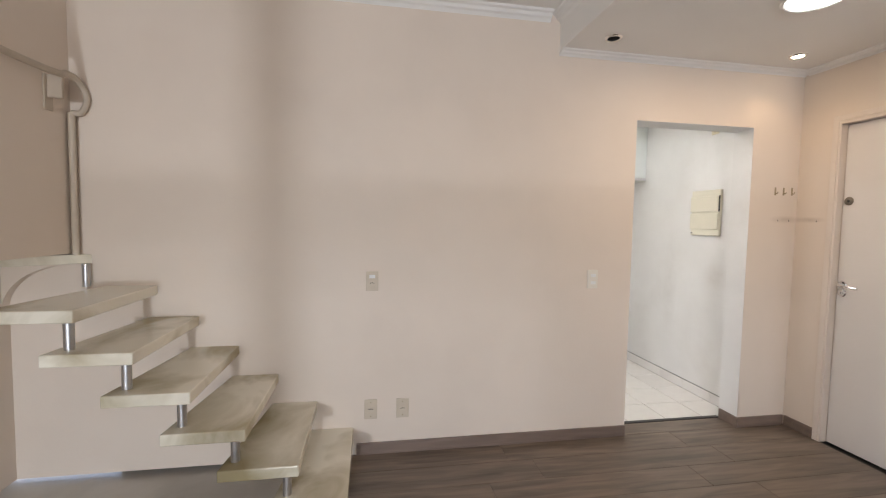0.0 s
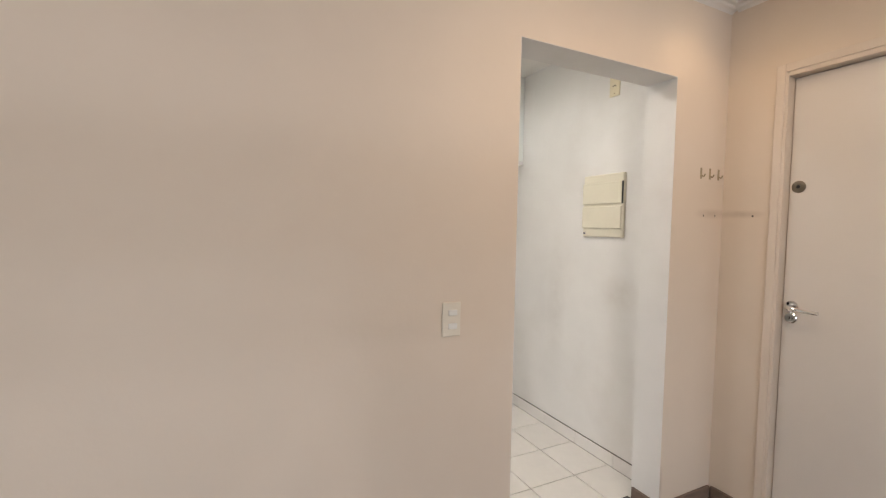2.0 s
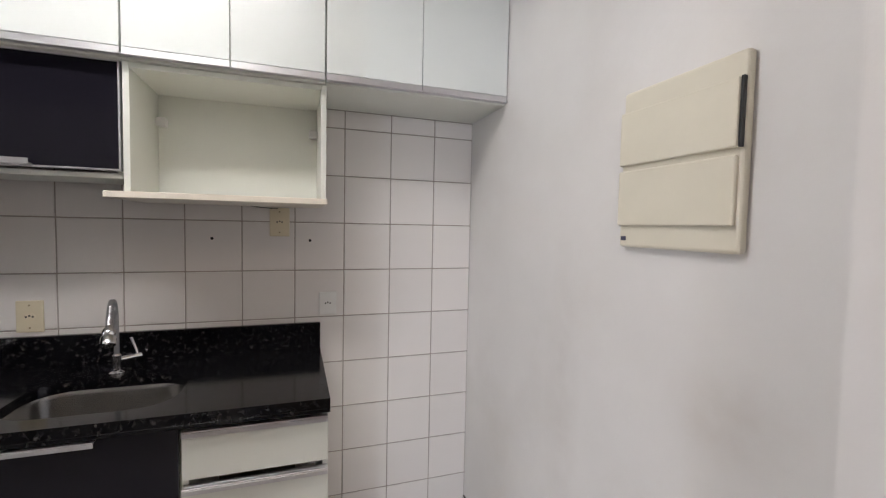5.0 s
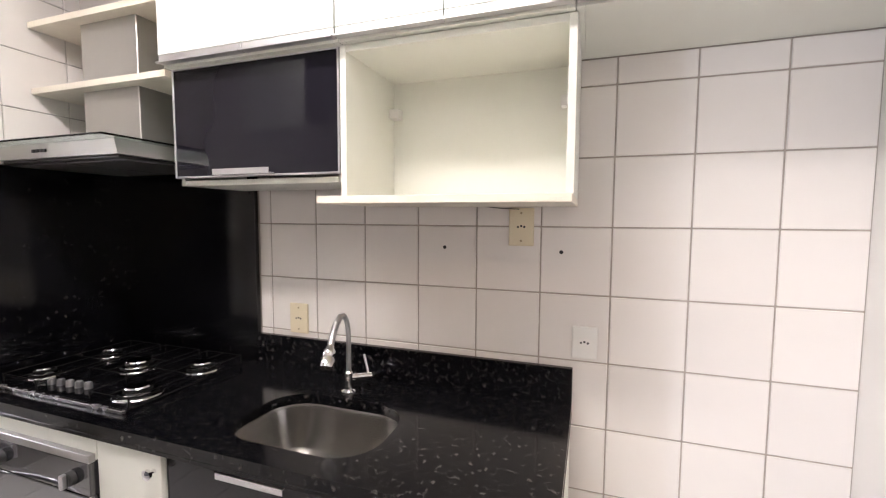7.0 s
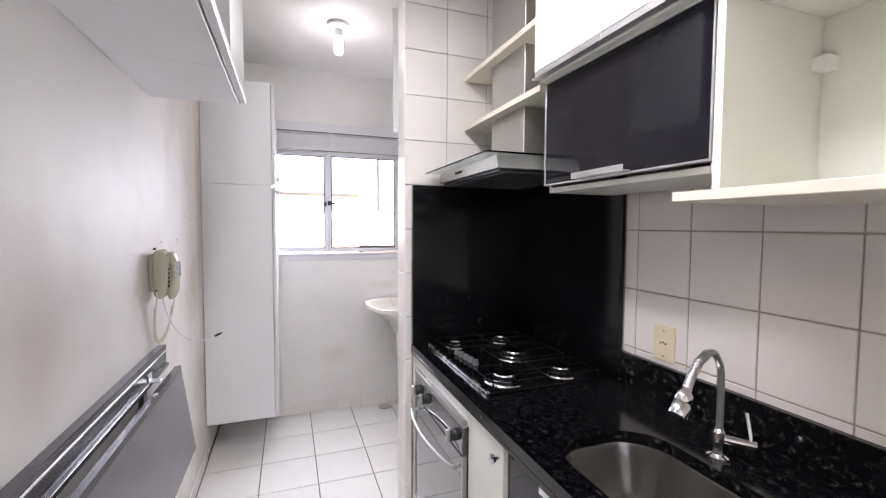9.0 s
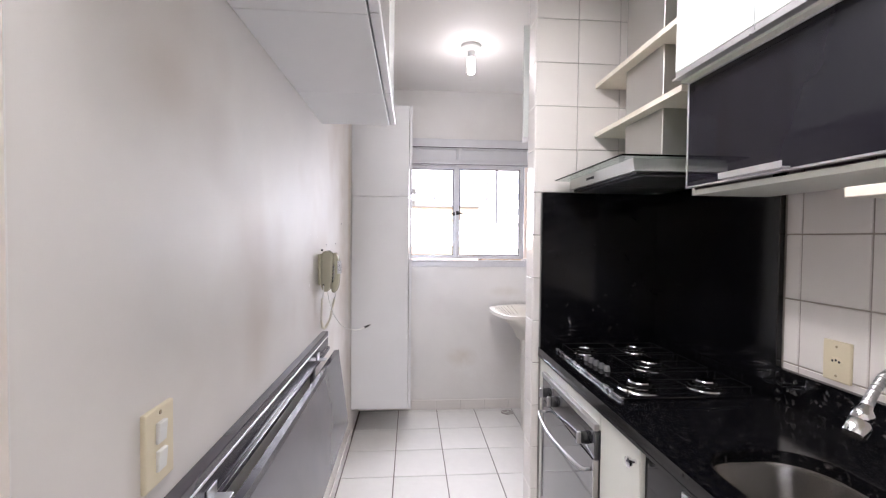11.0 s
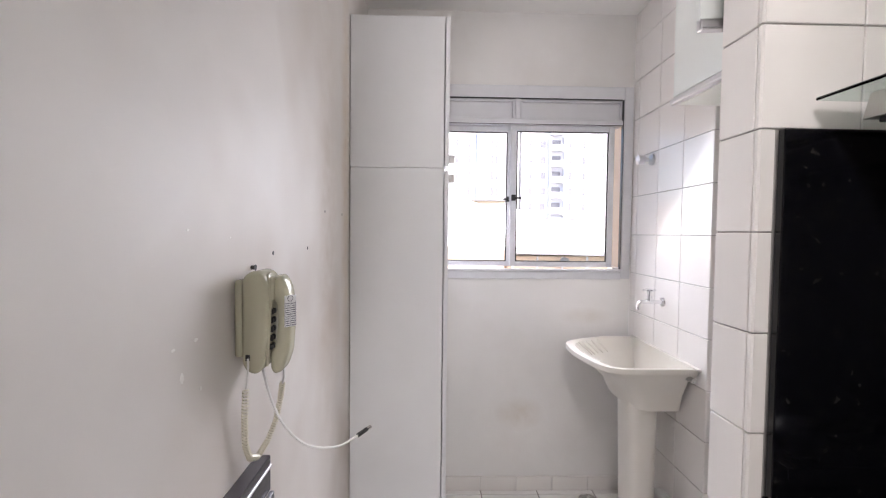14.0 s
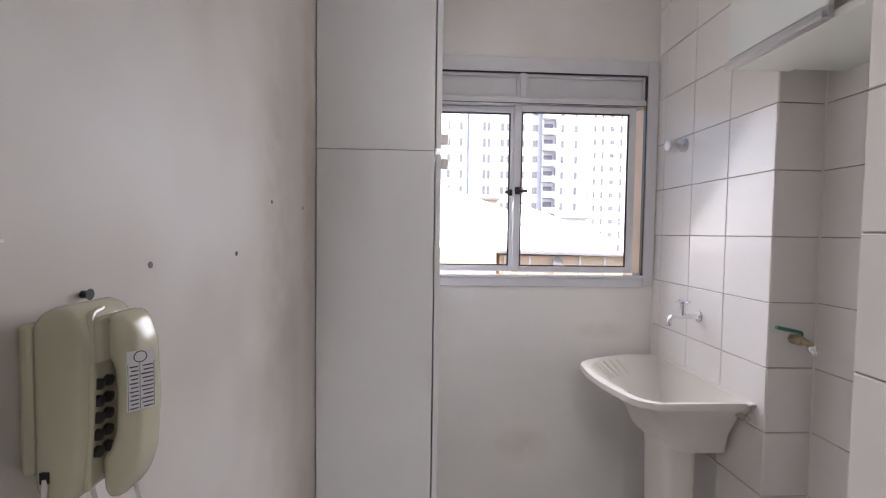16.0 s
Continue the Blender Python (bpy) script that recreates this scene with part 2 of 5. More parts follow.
GREY_BOARD = mat("grey_gloss_board", (0.15, 0.145, 0.16), 0.09, vary=0.05, scale=9)
GREY_EDGE = mat("dark_board_edge", (0.055, 0.05, 0.06), 0.16, vary=0.05, scale=9)
CREAM = mat("cream_plastic", (0.72, 0.64, 0.47), 0.35, vary=0.03, scale=12)
PLATE = mat("pale_plastic", (0.76, 0.71, 0.62), 0.4, vary=0.03, scale=12)
AGED = mat("aged_plate_plastic", (0.57, 0.48, 0.37), 0.42, vary=0.05, scale=14)
PANEL_PLASTIC = mat("panel_plastic", (0.72, 0.68, 0.56), 0.35, vary=0.03, scale=8)
PHONE = mat("phone_plastic", (0.54, 0.52, 0.39), 0.16, vary=0.03, scale=9)
WHITE_PLASTIC = mat("white_plastic", (0.78, 0.775, 0.75), 0.32, vary=0.03, scale=8)
TANK = mat("tank_plastic", (0.69, 0.66, 0.605), 0.30, vary=0.04, scale=5, stain=(0.62, 0.56, 0.46), stain_scale=5, stain_amount=0.3)
BRASS = mat("worn_brass", (0.40, 0.33, 0.22), 0.35, 0.9, vary=0.1, scale=60)
GREEN = mat("green_enamel", (0.01, 0.10, 0.075), 0.3, vary=0.05)
INK = mat("dark_ink", (0.06, 0.06, 0.10), 0.6, vary=0.05)
PAPER = mat("paper_label", (0.80, 0.80, 0.82), 0.5, vary=0.02)
PLASTER = mat("bare_plaster", (0.84, 0.82, 0.79), 0.9, vary=0.06, scale=60, bump=0.3)
RAIL = mat("handrail_paint", (0.50, 0.42, 0.33), 0.45, vary=0.1, scale=9)
HOOD_GLASS = glass("hood_glass", (0.82, 0.95, 0.90))
PANE = glass("window_glass", (0.97, 0.98, 0.98))
OVEN_GLASS = mat("oven_glass", (0.03, 0.03, 0.035), 0.04, vary=0.02, spec=0.9, coat=0.6)
GLOW_BULB = glow("bulb_glow", (1.0, 0.98, 0.95), 1.6)
GLOW_SPOT = glow("downlight_glow", (1.0, 0.85, 0.62), 1.6)
GLOW_PANEL = glow("ceiling_lamp_glow", (0.95, 1.0, 0.97), 0.6)
TOWER = mat("tower_render", (0.70, 0.70, 0.72), 0.8, vary=0.03, scale=0.1)
TOWER_BLUE = mat("tower_blue_render", (0.40, 0.46, 0.62), 0.8, vary=0.04, scale=0.1)
BEIGE_RENDER = mat("beige_render", (0.62, 0.48, 0.34), 0.8, vary=0.05, scale=0.4)
DARK_WINDOW = mat("far_window", (0.22, 0.22, 0.235), 0.3, vary=0.1, spec=0.15)
ROOF = mat("roof_sheet", (0.24, 0.235, 0.235), 0.7, vary=0.1, scale=1)
FILTER = mat("filter_mesh", (0.22, 0.22, 0.225), 0.32, 0.85, vary=0.04, scale=8)
ASPHALT = mat("ground_asphalt", (0.09, 0.09, 0.085), 0.9, vary=0.3, scale=0.05)


def wall_mark(m, centre, half, color, amount):
    """A soft elliptical mark on a painted wall, such as a rubbed brown scuff, broken up by noise."""
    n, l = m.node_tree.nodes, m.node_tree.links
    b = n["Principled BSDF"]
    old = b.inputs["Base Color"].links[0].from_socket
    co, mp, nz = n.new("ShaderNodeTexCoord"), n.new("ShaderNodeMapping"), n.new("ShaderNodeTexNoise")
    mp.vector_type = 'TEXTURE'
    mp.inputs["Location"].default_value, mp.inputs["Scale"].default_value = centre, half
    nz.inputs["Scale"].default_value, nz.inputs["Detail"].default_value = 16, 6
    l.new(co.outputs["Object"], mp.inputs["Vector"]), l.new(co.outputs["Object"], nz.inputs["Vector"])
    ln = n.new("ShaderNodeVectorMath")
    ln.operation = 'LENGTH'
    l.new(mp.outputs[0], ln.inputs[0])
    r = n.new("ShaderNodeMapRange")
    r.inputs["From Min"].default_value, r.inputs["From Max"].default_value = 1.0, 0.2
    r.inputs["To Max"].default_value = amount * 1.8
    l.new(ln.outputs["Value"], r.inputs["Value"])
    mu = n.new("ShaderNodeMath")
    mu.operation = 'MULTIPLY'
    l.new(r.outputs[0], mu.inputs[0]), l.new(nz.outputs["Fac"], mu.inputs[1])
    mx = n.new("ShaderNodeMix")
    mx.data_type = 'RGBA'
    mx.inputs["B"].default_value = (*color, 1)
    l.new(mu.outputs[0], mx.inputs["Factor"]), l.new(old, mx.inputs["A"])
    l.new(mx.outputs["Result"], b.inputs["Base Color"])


wall_mark(PAINT_LIVING, (0.30, -0.02, 1.482), (0.15, 0.12, 0.030), (0.38, 0.28, 0.21), 0.38)
wall_mark(PAINT_LIVING, (0.38, -0.10, 1.480), (0.06, 0.11, 0.022), (0.38, 0.28, 0.21), 0.38)
wall_mark(PAINT_LIVING, (0.0, -0.01, 0.16), (0.02, 0.1, 0.12), (0.35, 0.28, 0.22), 0.4)
wall_mark(PAINT_WHITE, (0.150, 0.42, 1.02), (0.1, 0.16, 0.13), (0.55, 0.50, 0.45), 0.35)
wall_mark(PAINT_WHITE, (0.150, 0.95, 0.9), (0.1, 0.10, 0.5), (0.58, 0.55, 0.52), 0.3)
wall_mark(PAINT_WHITE, (-3.825, 0.95, 0.42), (0.1, 0.14, 0.10), (0.52, 0.44, 0.34), 0.4)
wall_mark(PAINT_WHITE, (-3.825, 1.30, 0.95), (0.1, 0.16, 0.05), (0.55, 0.50, 0.42), 0.35)
# two tall soft brown bands towards the tall cabinet
wall_mark(PAINT_SATIN, (-2.98, 0.135, 1.35), (0.20, 0.1, 1.0), (0.50, 0.43, 0.36), 0.5)
wall_mark(PAINT_SATIN, (-3.26, 0.135, 1.6), (0.10, 0.1, 1.1), (0.56, 0.45, 0.32), 0.55)


# ---- mesh helpers ----
ORIGIN = {}


def thing(name, at, label, category, group="", kind=""):
    ob = new(name)
    ob.location = at
    ORIGIN[ob.name] = Vector(at)
    return tagged(ob, label, category, group, kind)


def part(name, bm, material, parent=None, label="", smooth=False):
    """Links a bmesh, given in world coordinates, as one mesh under a thing or a part."""
    base = ORIGIN.get(parent.name, Vector()) if parent else Vector()
    bmesh.ops.translate(bm, verts=bm.verts, vec=-base)
    if smooth:
        for f in bm.faces:
            f.smooth = True
    me = bpy.data.meshes.new(name)
    bm.to_mesh(me)
    bm.free()
    me.materials.append(material)
    if smooth:
        me.set_sharp_from_angle(angle=radians(38))
    ob = new(name, me)
    if parent:
        ob.parent = parent
    ORIGIN[ob.name] = base
    if label:
        ob["label"] = label
    return ob


def panels(rows, material, parent):
    """The boards of a carcass, each a part."""
    for r in rows:
        dx, dz = r[1] - r[0], r[5] - r[4]
        part("side_panel" if dx < 0.03 else "shelf_panel" if dz < 0.03 else "back_panel", box(*r, 0.0008, 1), material, parent)


def single(name, bm, material, label, category, group="", kind="", smooth=False):
    return tagged(part(name, bm, material, None, "", smooth), label, category, group, kind)


def add_box(bm, x0, x1, y0, y1, z0, z1, b=0.0, seg=2):
    c = Matrix.Translation(((x0 + x1) / 2, (y0 + y1) / 2, (z0 + z1) / 2)) @ Matrix.Diagonal((abs(x1 - x0), abs(y1 - y0), abs(z1 - z0), 1))
    r = bmesh.ops.create_cube(bm, size=1, matrix=c)
    if b:
        edges = {e for v in r["verts"] for e in v.link_edges}
        bmesh.ops.bevel(bm, geom=list(edges), offset=b, segments=seg, affect='EDGES', profile=0.5)
    return bm


def box(x0, x1, y0, y1, z0, z1, b=0.0, seg=2):
    return add_box(bmesh.new(), x0, x1, y0, y1, z0, z1, b, seg)


def boxes(rows, b=0.0, seg=2):
    bm = bmesh.new()
    for r in rows:
        add_box(bm, *r, b, seg)
    return bm


def turned(bm, m):
    bmesh.ops.transform(bm, matrix=m, verts=bm.verts)
    return bm


def add_tube(bm, a, b, r, r2=None, seg=20, caps=True):
    a, b = Vector(a), Vector(b)
    m = Matrix.Translation((a + b) / 2) @ (b - a).to_track_quat("Z", "Y").to_matrix().to_4x4()
    bmesh.ops.create_cone(bm, cap_ends=caps, segments=seg, radius1=r, radius2=r if r2 is None else r2, depth=(b - a).length, matrix=m)
    return bm


def tube(a, b, r, r2=None, seg=20):
    return add_tube(bmesh.new(), a, b, r, r2, seg)


def lathe(at, profile, axis=(0, 0, 1), seg=28):
    """Turns (radius, height) pairs about an axis."""
    bm = bmesh.new()
    rot = Matrix.Translation(at) @ Vector(axis).to_track_quat("Z", "Y").to_matrix().to_4x4()
    rings = []
    for r, hgt in profile:
        rings.append([bm.verts.new(rot @ Vector((r * math.cos(2 * math.pi * i / seg), r * math.sin(2 * math.pi * i / seg), hgt))) for i in range(seg)])
    for a, b in zip(rings, rings[1:]):
        for i in range(seg):
            bm.faces.new((a[i], a[(i + 1) % seg], b[(i + 1) % seg], b[i]))
    for ring, flip in ((rings[0], True), (rings[-1], False)):
        bm.faces.new(list(reversed(ring)) if flip else ring)
    return bm


def sweep(points, r, seg=10, smooth_steps=6):
    """A round cable or pipe through points, by a Catmull-Rom curve."""
    p = [Vector(q) for q in points]
    path = []
    for i in range(len(p) - 1):
        a, b, c, d = p[max(i - 1, 0)], p[i], p[i + 1], p[min(i + 2, len(p) - 1)]
        for k in range(smooth_steps):
            t = k / smooth_steps
            path.append(0.5 * (2 * b + (c - a) * t + (2 * a - 5 * b + 4 * c - d) * t * t + (3 * b - a - 3 * c + d) * t ** 3))
    path.append(p[-1])
    bm, rings = bmesh.new(), []
    up = Vector((0.13, 0.31, 0.94)).normalized()
    for i, q in enumerate(path):
        tan = (path[min(i + 1, len(path) - 1)] - path[max(i - 1, 0)]).normalized()
        side = tan.cross(up).normalized()
        up = side.cross(tan).normalized()
        rings.append([bm.verts.new(q + r * (math.cos(2 * math.pi * k / seg) * side + math.sin(2 * math.pi * k / seg) * up)) for k in range(seg)])
    for a, b in zip(rings, rings[1:]):
        for k in range(seg):
            bm.faces.new((a[k], a[(k + 1) % seg], b[(k + 1) % seg], b[k]))
    bm.faces.new(list(reversed(rings[0])))
    bm.faces.new(rings[-1])
    bmesh.ops.recalc_face_normals(bm, faces=bm.faces)
    return bm


def prism(outline, axis, lo, hi):
    """Extrudes a 2D outline along an axis; the outline's two numbers are the other two axes in order."""
    bm = bmesh.new()
    def at(p, v):
        return {"x": (v, p[0], p[1]), "y": (p[0], v, p[1]), "z": (p[0], p[1], v)}[axis]
    a = [bm.verts.new(at(p, lo)) for p in outline]
    b = [bm.verts.new(at(p, hi)) for p in outline]
    n = len(outline)
    bm.faces.new(a)
    bm.faces.new(list(reversed(b)))
    for i in range(n):
        bm.faces.new((a[i], b[i], b[(i + 1) % n], a[(i + 1) % n]))
    bmesh.ops.recalc_face_normals(bm, faces=bm.faces)
    return bm


# ---- structure ----
FRONT, BACK = 0.0, 0.135           # the wall between living room and kitchen
SINK, RIGHT, WINDOW = 1.713, 0.150, -3.825
OPEN_L, OPEN_TOP = -0.882, 2.105
DROP, MAIN, KCEIL = 2.50, 2.72, 2.535


def wall(name, rows, material, label):
    return single(name, boxes(rows), material, label, "wall", kind="structure")


wall_living = wall("wall_living", [(-4.60, OPEN_L, FRONT, 0.066, 0, 2.9), (OPEN_L, 0.0, FRONT, 0.066, OPEN_TOP, 2.9), (0.0, 0.56, FRONT, 0.066, 0, 2.9)], PAINT_LIVING, "warm off-white painted living room wall with scuffs")
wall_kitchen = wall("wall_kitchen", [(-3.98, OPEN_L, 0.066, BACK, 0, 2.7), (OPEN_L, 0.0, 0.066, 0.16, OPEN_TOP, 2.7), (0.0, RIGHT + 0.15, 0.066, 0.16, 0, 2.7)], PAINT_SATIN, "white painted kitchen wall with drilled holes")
single("trim", boxes([(OPEN_L - 0.0005, OPEN_L + 0.002, 0.0006, BACK, 0.0, OPEN_TOP), (-0.002, 0.0005, 0.0006, 0.16, 0.073, OPEN_TOP), (OPEN_L + 0.0021, -0.0021, 0.0006, 0.16, OPEN_TOP - 0.002, OPEN_TOP + 0.0005)]), PAINT_WHITE, "white painted reveal of the kitchen opening", "reveal", kind="structure")
wall_panel = wall("wall_panel", [(RIGHT, RIGHT + 0.15, 0.16, SINK + 0.15, 0, 2.7)], PAINT_WHITE, "glossy white painted kitchen end wall")
wall_sink = wall("wall_sink", [(-2.385, RIGHT, SINK + 0.003, SINK + 0.15, 0, 2.7)], GROUT, "kitchen wall faced with square white tiles")
wall_stub = wall("wall_stub", [(-2.505, -2.391, 1.111, SINK + 0.15, 0, 2.7)], GROUT_LIGHT, "short tiled wall between kitchen and laundry")
wall_shaft = wall("wall_shaft", [(WINDOW, -3.171, 1.541, SINK + 0.15, 0, 2.7), (-3.171, -2.505, 1.689, SINK + 0.15, 0, 2.7)], GROUT_LIGHT, "tiled laundry wall with a projecting shaft")
wall_window = wall("wall_window", [(WINDOW - 0.16, WINDOW, BACK - 0.07, 0.345, 0, 2.7), (WINDOW - 0.16, WINDOW, 1.495, SINK + 0.15, 0, 2.7), (WINDOW - 0.16, WINDOW, 0.345, 1.495, 0, 1.175), (WINDOW - 0.16, WINDOW, 0.345, 1.495, 2.115, 2.7)], PAINT_WHITE, "white painted laundry wall round the window")
wall_entry = wall("wall_entry", [(0.385, 0.56, -0.250, 0, 0, 2.9), (0.385, 0.56, -1.15, -0.250, 2.118, 2.9), (0.385, 0.56, -5.6, -1.15, 0, 2.9)], PAINT_LIVING, "warm off-white painted entrance wall")
wall_back = wall("wall_back", [(-4.6, -4.2, -5.75, -5.6, 0, 2.9), (-1.2, 0.56, -5.75, -5.6, 0, 2.9), (-4.2, -1.2, -5.75, -5.6, 2.40, 2.9)], PAINT_LIVING, "off-white wall round the balcony door opening")
wall_left = wall("wall_left", [(-4.6, -4.45, -5.6, 0, 0, 2.9), (-4.45, -4.14, -3.0, 0, 1.222, 2.9)], PAINT_LIVING, "off-white wall beside the stair")

single("ceiling_kitchen", box(-3.98, RIGHT + 0.15, 0.07, SINK + 0.15, KCEIL, KCEIL + 0.12), PAINT_CEILING, "white painted kitchen ceiling", "ceiling", kind="structure")
single("ceiling_drop", box(-1.434, 0.385, -5.6, 0, DROP, DROP + 0.2, 0.004, 1), PAINT_CEILING, "lowered white plasterboard ceiling with downlights", "ceiling", kind="structure")
single("ceiling_living", box(-4.6, 0.56, -5.75, 0.15, MAIN, MAIN + 0.15), PAINT_CEILING, "white painted living room ceiling", "ceiling", kind="structure")


def crown(name, outline, axis, lo, hi):
    return single(name, prism(outline, axis, lo, hi), PAINT_CEILING, "white moulded plaster cornice strip", "cornice", kind="structure")


STEPS = ((0, 0), (0.055, 0), (0.050, -0.012), (0.034, -0.018), (0.026, -0.034), (0.012, -0.042), (0, -0.058))
crown("trim", [(-p - 0.0005, DROP + q * 0.55 - 0.0005) for p, q in STEPS], "x", -1.434, 0.385)
crown("trim", [(0.3845 - p, DROP + q * 0.55 - 0.0005) for p, q in STEPS], "y", -5.6, -0.03)
crown("trim", [(-p - 0.0005, MAIN + q - 0.0005) for p, q in STEPS], "x", -4.14, -1.50)
crown("trim", [(-1.4345 - p, MAIN + q - 0.0005) for p, q in STEPS], "y", -5.6, -0.001)

# floors
floor_living = single("floor_living", box(-2.72, 0.56, -5.75, 0.166, -0.2, -0.010), BLACK, "grey-brown wood laminate floor", "floor", kind="structure")
floor_stair = single("floor_stair", box(-4.6, -2.72, -5.75, 0.066, -0.2, -0.03), STONE_FLOOR, "pale worn stone floor under the stair", "floor", kind="structure")
floor_kitchen = single("floor_kitchen", boxes([(-3.98, RIGHT + 0.15, 0.166, SINK + 0.15, -0.2, -0.006), (-3.98, OPEN_L - 0.0005, 0.066, 0.166, -0.2, -0.006)]), GROUT_FLOOR, "square white ceramic floor tiles", "floor", kind="structure")
single("threshold", boxes([(OPEN_L, 0.0, 0.150, 0.182, -0.008, 0.005)], 0.002, 1), BLACK, "dark metal strip between laminate and tiles", "threshold", kind="structure")

# skirting of laminate
for i, r in enumerate([(-2.66, OPEN_L, -0.014, 0, 0, 0.072), (0.0, 0.371, -0.014, 0, 0, 0.072), (0.371, 0.385, -0.218, -0.0145, 0, 0.072), (0.371, 0.385, -5.6, -1.20, 0, 0.072), (-0.014, 0.0, -0.014, 0.15, 0, 0.072)]):
    single("baseboard", box(*r, 0.003, 2), SKIRTING, "grey-brown wood laminate skirting board", "skirting", kind="structure")

# unseen balcony door frame and rail behind the walk, placed to cast bands on the stair wall
balcony = thing("window_2", (-2.7, -5.68, 0), "white aluminium frame of the open balcony door", "balcony door", kind="structure")
for x0, x1 in ((-4.199, -4.14), (-3.685, -3.605), (-2.46, -2.38), (-1.26, -1.201)):
    part("post", box(x0, x1, -5.72, -5.64, 0.0, 2.399, 0.003, 1), ALU_WHITE, balcony)
part("head", boxes([(-4.139, -3.686, -5.72, -5.64, 2.34, 2.399), (-3.604, -2.461, -5.72, -5.64, 2.34, 2.399), (-2.379, -1.261, -5.72, -5.64, 2.34, 2.399)], 0.003, 1), ALU_WHITE, balcony)
single("floor_balcony", box(-4.7, -0.7, -6.75, -5.751, -0.2, -0.03), STONE_FLOOR, "pale stone balcony floor", "floor", kind="structure")
rail_b = thing("balcony_rail", (-2.7, -6.6, -0.03), "grey metal balcony rail with slim posts", "railing")
for z, r in ((0.955, 0.018), (0.885, 0.010), (0.50, 0.010), (0.08, 0.010)):
    part("bar", tube((-4.65, -6.6, z), (-0.75, -6.6, z), r), ALU_WHITE, rail_b, smooth=True)
for x in (-4.6, -3.3, -2.0, -0.8):
    part("post", tube((x, -6.6, -0.03), (x, -6.6, 0.955), 0.014), ALU_WHITE, rail_b, smooth=True)

# ---- entrance door ----
door = thing("door_1", (0.43, -0.70, 0), "white painted flush entrance door with chrome handle", "door", kind="structure")
part("leaf", box(0.425, 0.465, -1.112, -0.270, 0.006, 2.086, 0.002, 1), PAINT_DOOR, door)
part("door_frame", boxes([(0.377, 0.52, -0.267, -0.250, 0, 2.118), (0.377, 0.52, -1.15, -1.115, 0, 2.118), (0.377, 0.52, -1.115, -0.267, 2.090, 2.118)], 0.002, 1), FRAME_PAINT, door)
part("architrave", boxes([(0.372, 0.3845, -0.254, -0.218, 0, 2.146), (0.372, 0.3845, -1.186, -1.148, 0, 2.146), (0.372, 0.3845, -1.148, -0.254, 2.110, 2.146)], 0.003, 2), FRAME_PAINT, door)
part("door_stop", boxes([(0.47, 0.50, -0.282, -0.268, 0, 2.089), (0.47, 0.50, -1.114, -0.282, 2.075, 2.089)]), BLACK, door)
part("rose", lathe((0.424, -0.305, 1.062), [(0.026, 0), (0.026, 0.004), (0.022, 0.009), (0.010, 0.010)], (-1, 0, 0)), CHROME, door, smooth=True)
part("handle", sweep([(0.418, -0.305, 1.062), (0.385, -0.305, 1.062), (0.372, -0.32, 1.060), (0.368, -0.36, 1.056), (0.370, -0.425, 1.053)], 0.009, 12), CHROME, door, smooth=True)
part("key_rose", lathe((0.424, -0.305, 1.010), [(0.025, 0), (0.025, 0.004), (0.020, 0.008), (0.009, 0.008), (0.009, 0.013), (0.002, 0.013)], (-1, 0, 0)), CHROME, door, smooth=True)
part("keyhole", box(0.4095, 0.4105, -0.3065, -0.3035, 1.005, 1.015), BLACK, door)
part("upper_lock", lathe((0.424, -0.306, 1.600), [(0.027, 0), (0.027, 0.003), (0.021, 0.007), (0.010, 0.007), (0.008, 0.004), (0.002, 0.004)], (-1, 0, 0)), LOCK_METAL, door, smooth=True)
part("keyway", lathe((0.419, -0.306, 1.600), [(0.0078, 0), (0.0078, 0.0012), (0.001, 0.0014)], (-1, 0, 0), 12), BLACK, door)
part("peephole", lathe((0.4245, -0.664, 1.535), [(0.008, 0), (0.008, 0.003), (0.005, 0.004), (0.002, 0.002)], (-1, 0, 0)), BLACK, door, smooth=True)
wall("wall_corridor", [(0.56, 0.60, -1.4, 0, 0, 2.9)], PAINT_WHITE, "closed wall behind the entrance door")

# ---- stair ----
stair = thing("stair", (-3.2, -0.35, -0.03), "open-riser stair of cream marble treads on steel posts", "stair")
RISE = (0.172, 0.346, 0.520, 0.694, 0.869, 1.045)
EDGES = (-2.680, -2.890, -3.108, -3.322, -3.533, -3.742)
for i, (z, x) in enumerate(zip(RISE, EDGES)):
    front = -0.688
    bt = prism([(x - 0.335, front), (x, front), (x, 0.03), (x - 0.25, 0.03)], "z", z - 0.052, z)
    bmesh.ops.bevel(bt, geom=list(bt.edges), offset=0.006, segments=3, affect='EDGES', profile=0.5)
    part("tread", bt, MARBLE, stair)
    low = (RISE[i - 1] if i else -0.03)
    px = x - 0.062
    post = part("post", tube((px, -0.61, low), (px, -0.61, z - 0.052), 0.019), STEEL_TUBE, stair, smooth=True)
    part("bolt", lathe((px, -0.61, (low - 0.068) if i else -0.032), [(0.015, 0), (0.018, 0.006), (0.018, 0.017)] if i else [(0.03, 0.0), (0.03, 0.006), (0.02, 0.008)]), STEEL_TUBE, stair, smooth=True)
bt = prism([(-4.02, 0.03), (-4.45, 0.03), (-4.45, -0.30)], "z", 1.166, 1.216)
bmesh.ops.bevel(bt, geom=list(bt.edges), offset=0.006, segments=3, affect='EDGES', profile=0.5)
part("winder_tread", bt, MARBLE, stair)
part("post", tube((-4.075, -0.022, 1.045), (-4.075, -0.022, 1.166), 0.019), STEEL_TUBE, stair, smooth=True)
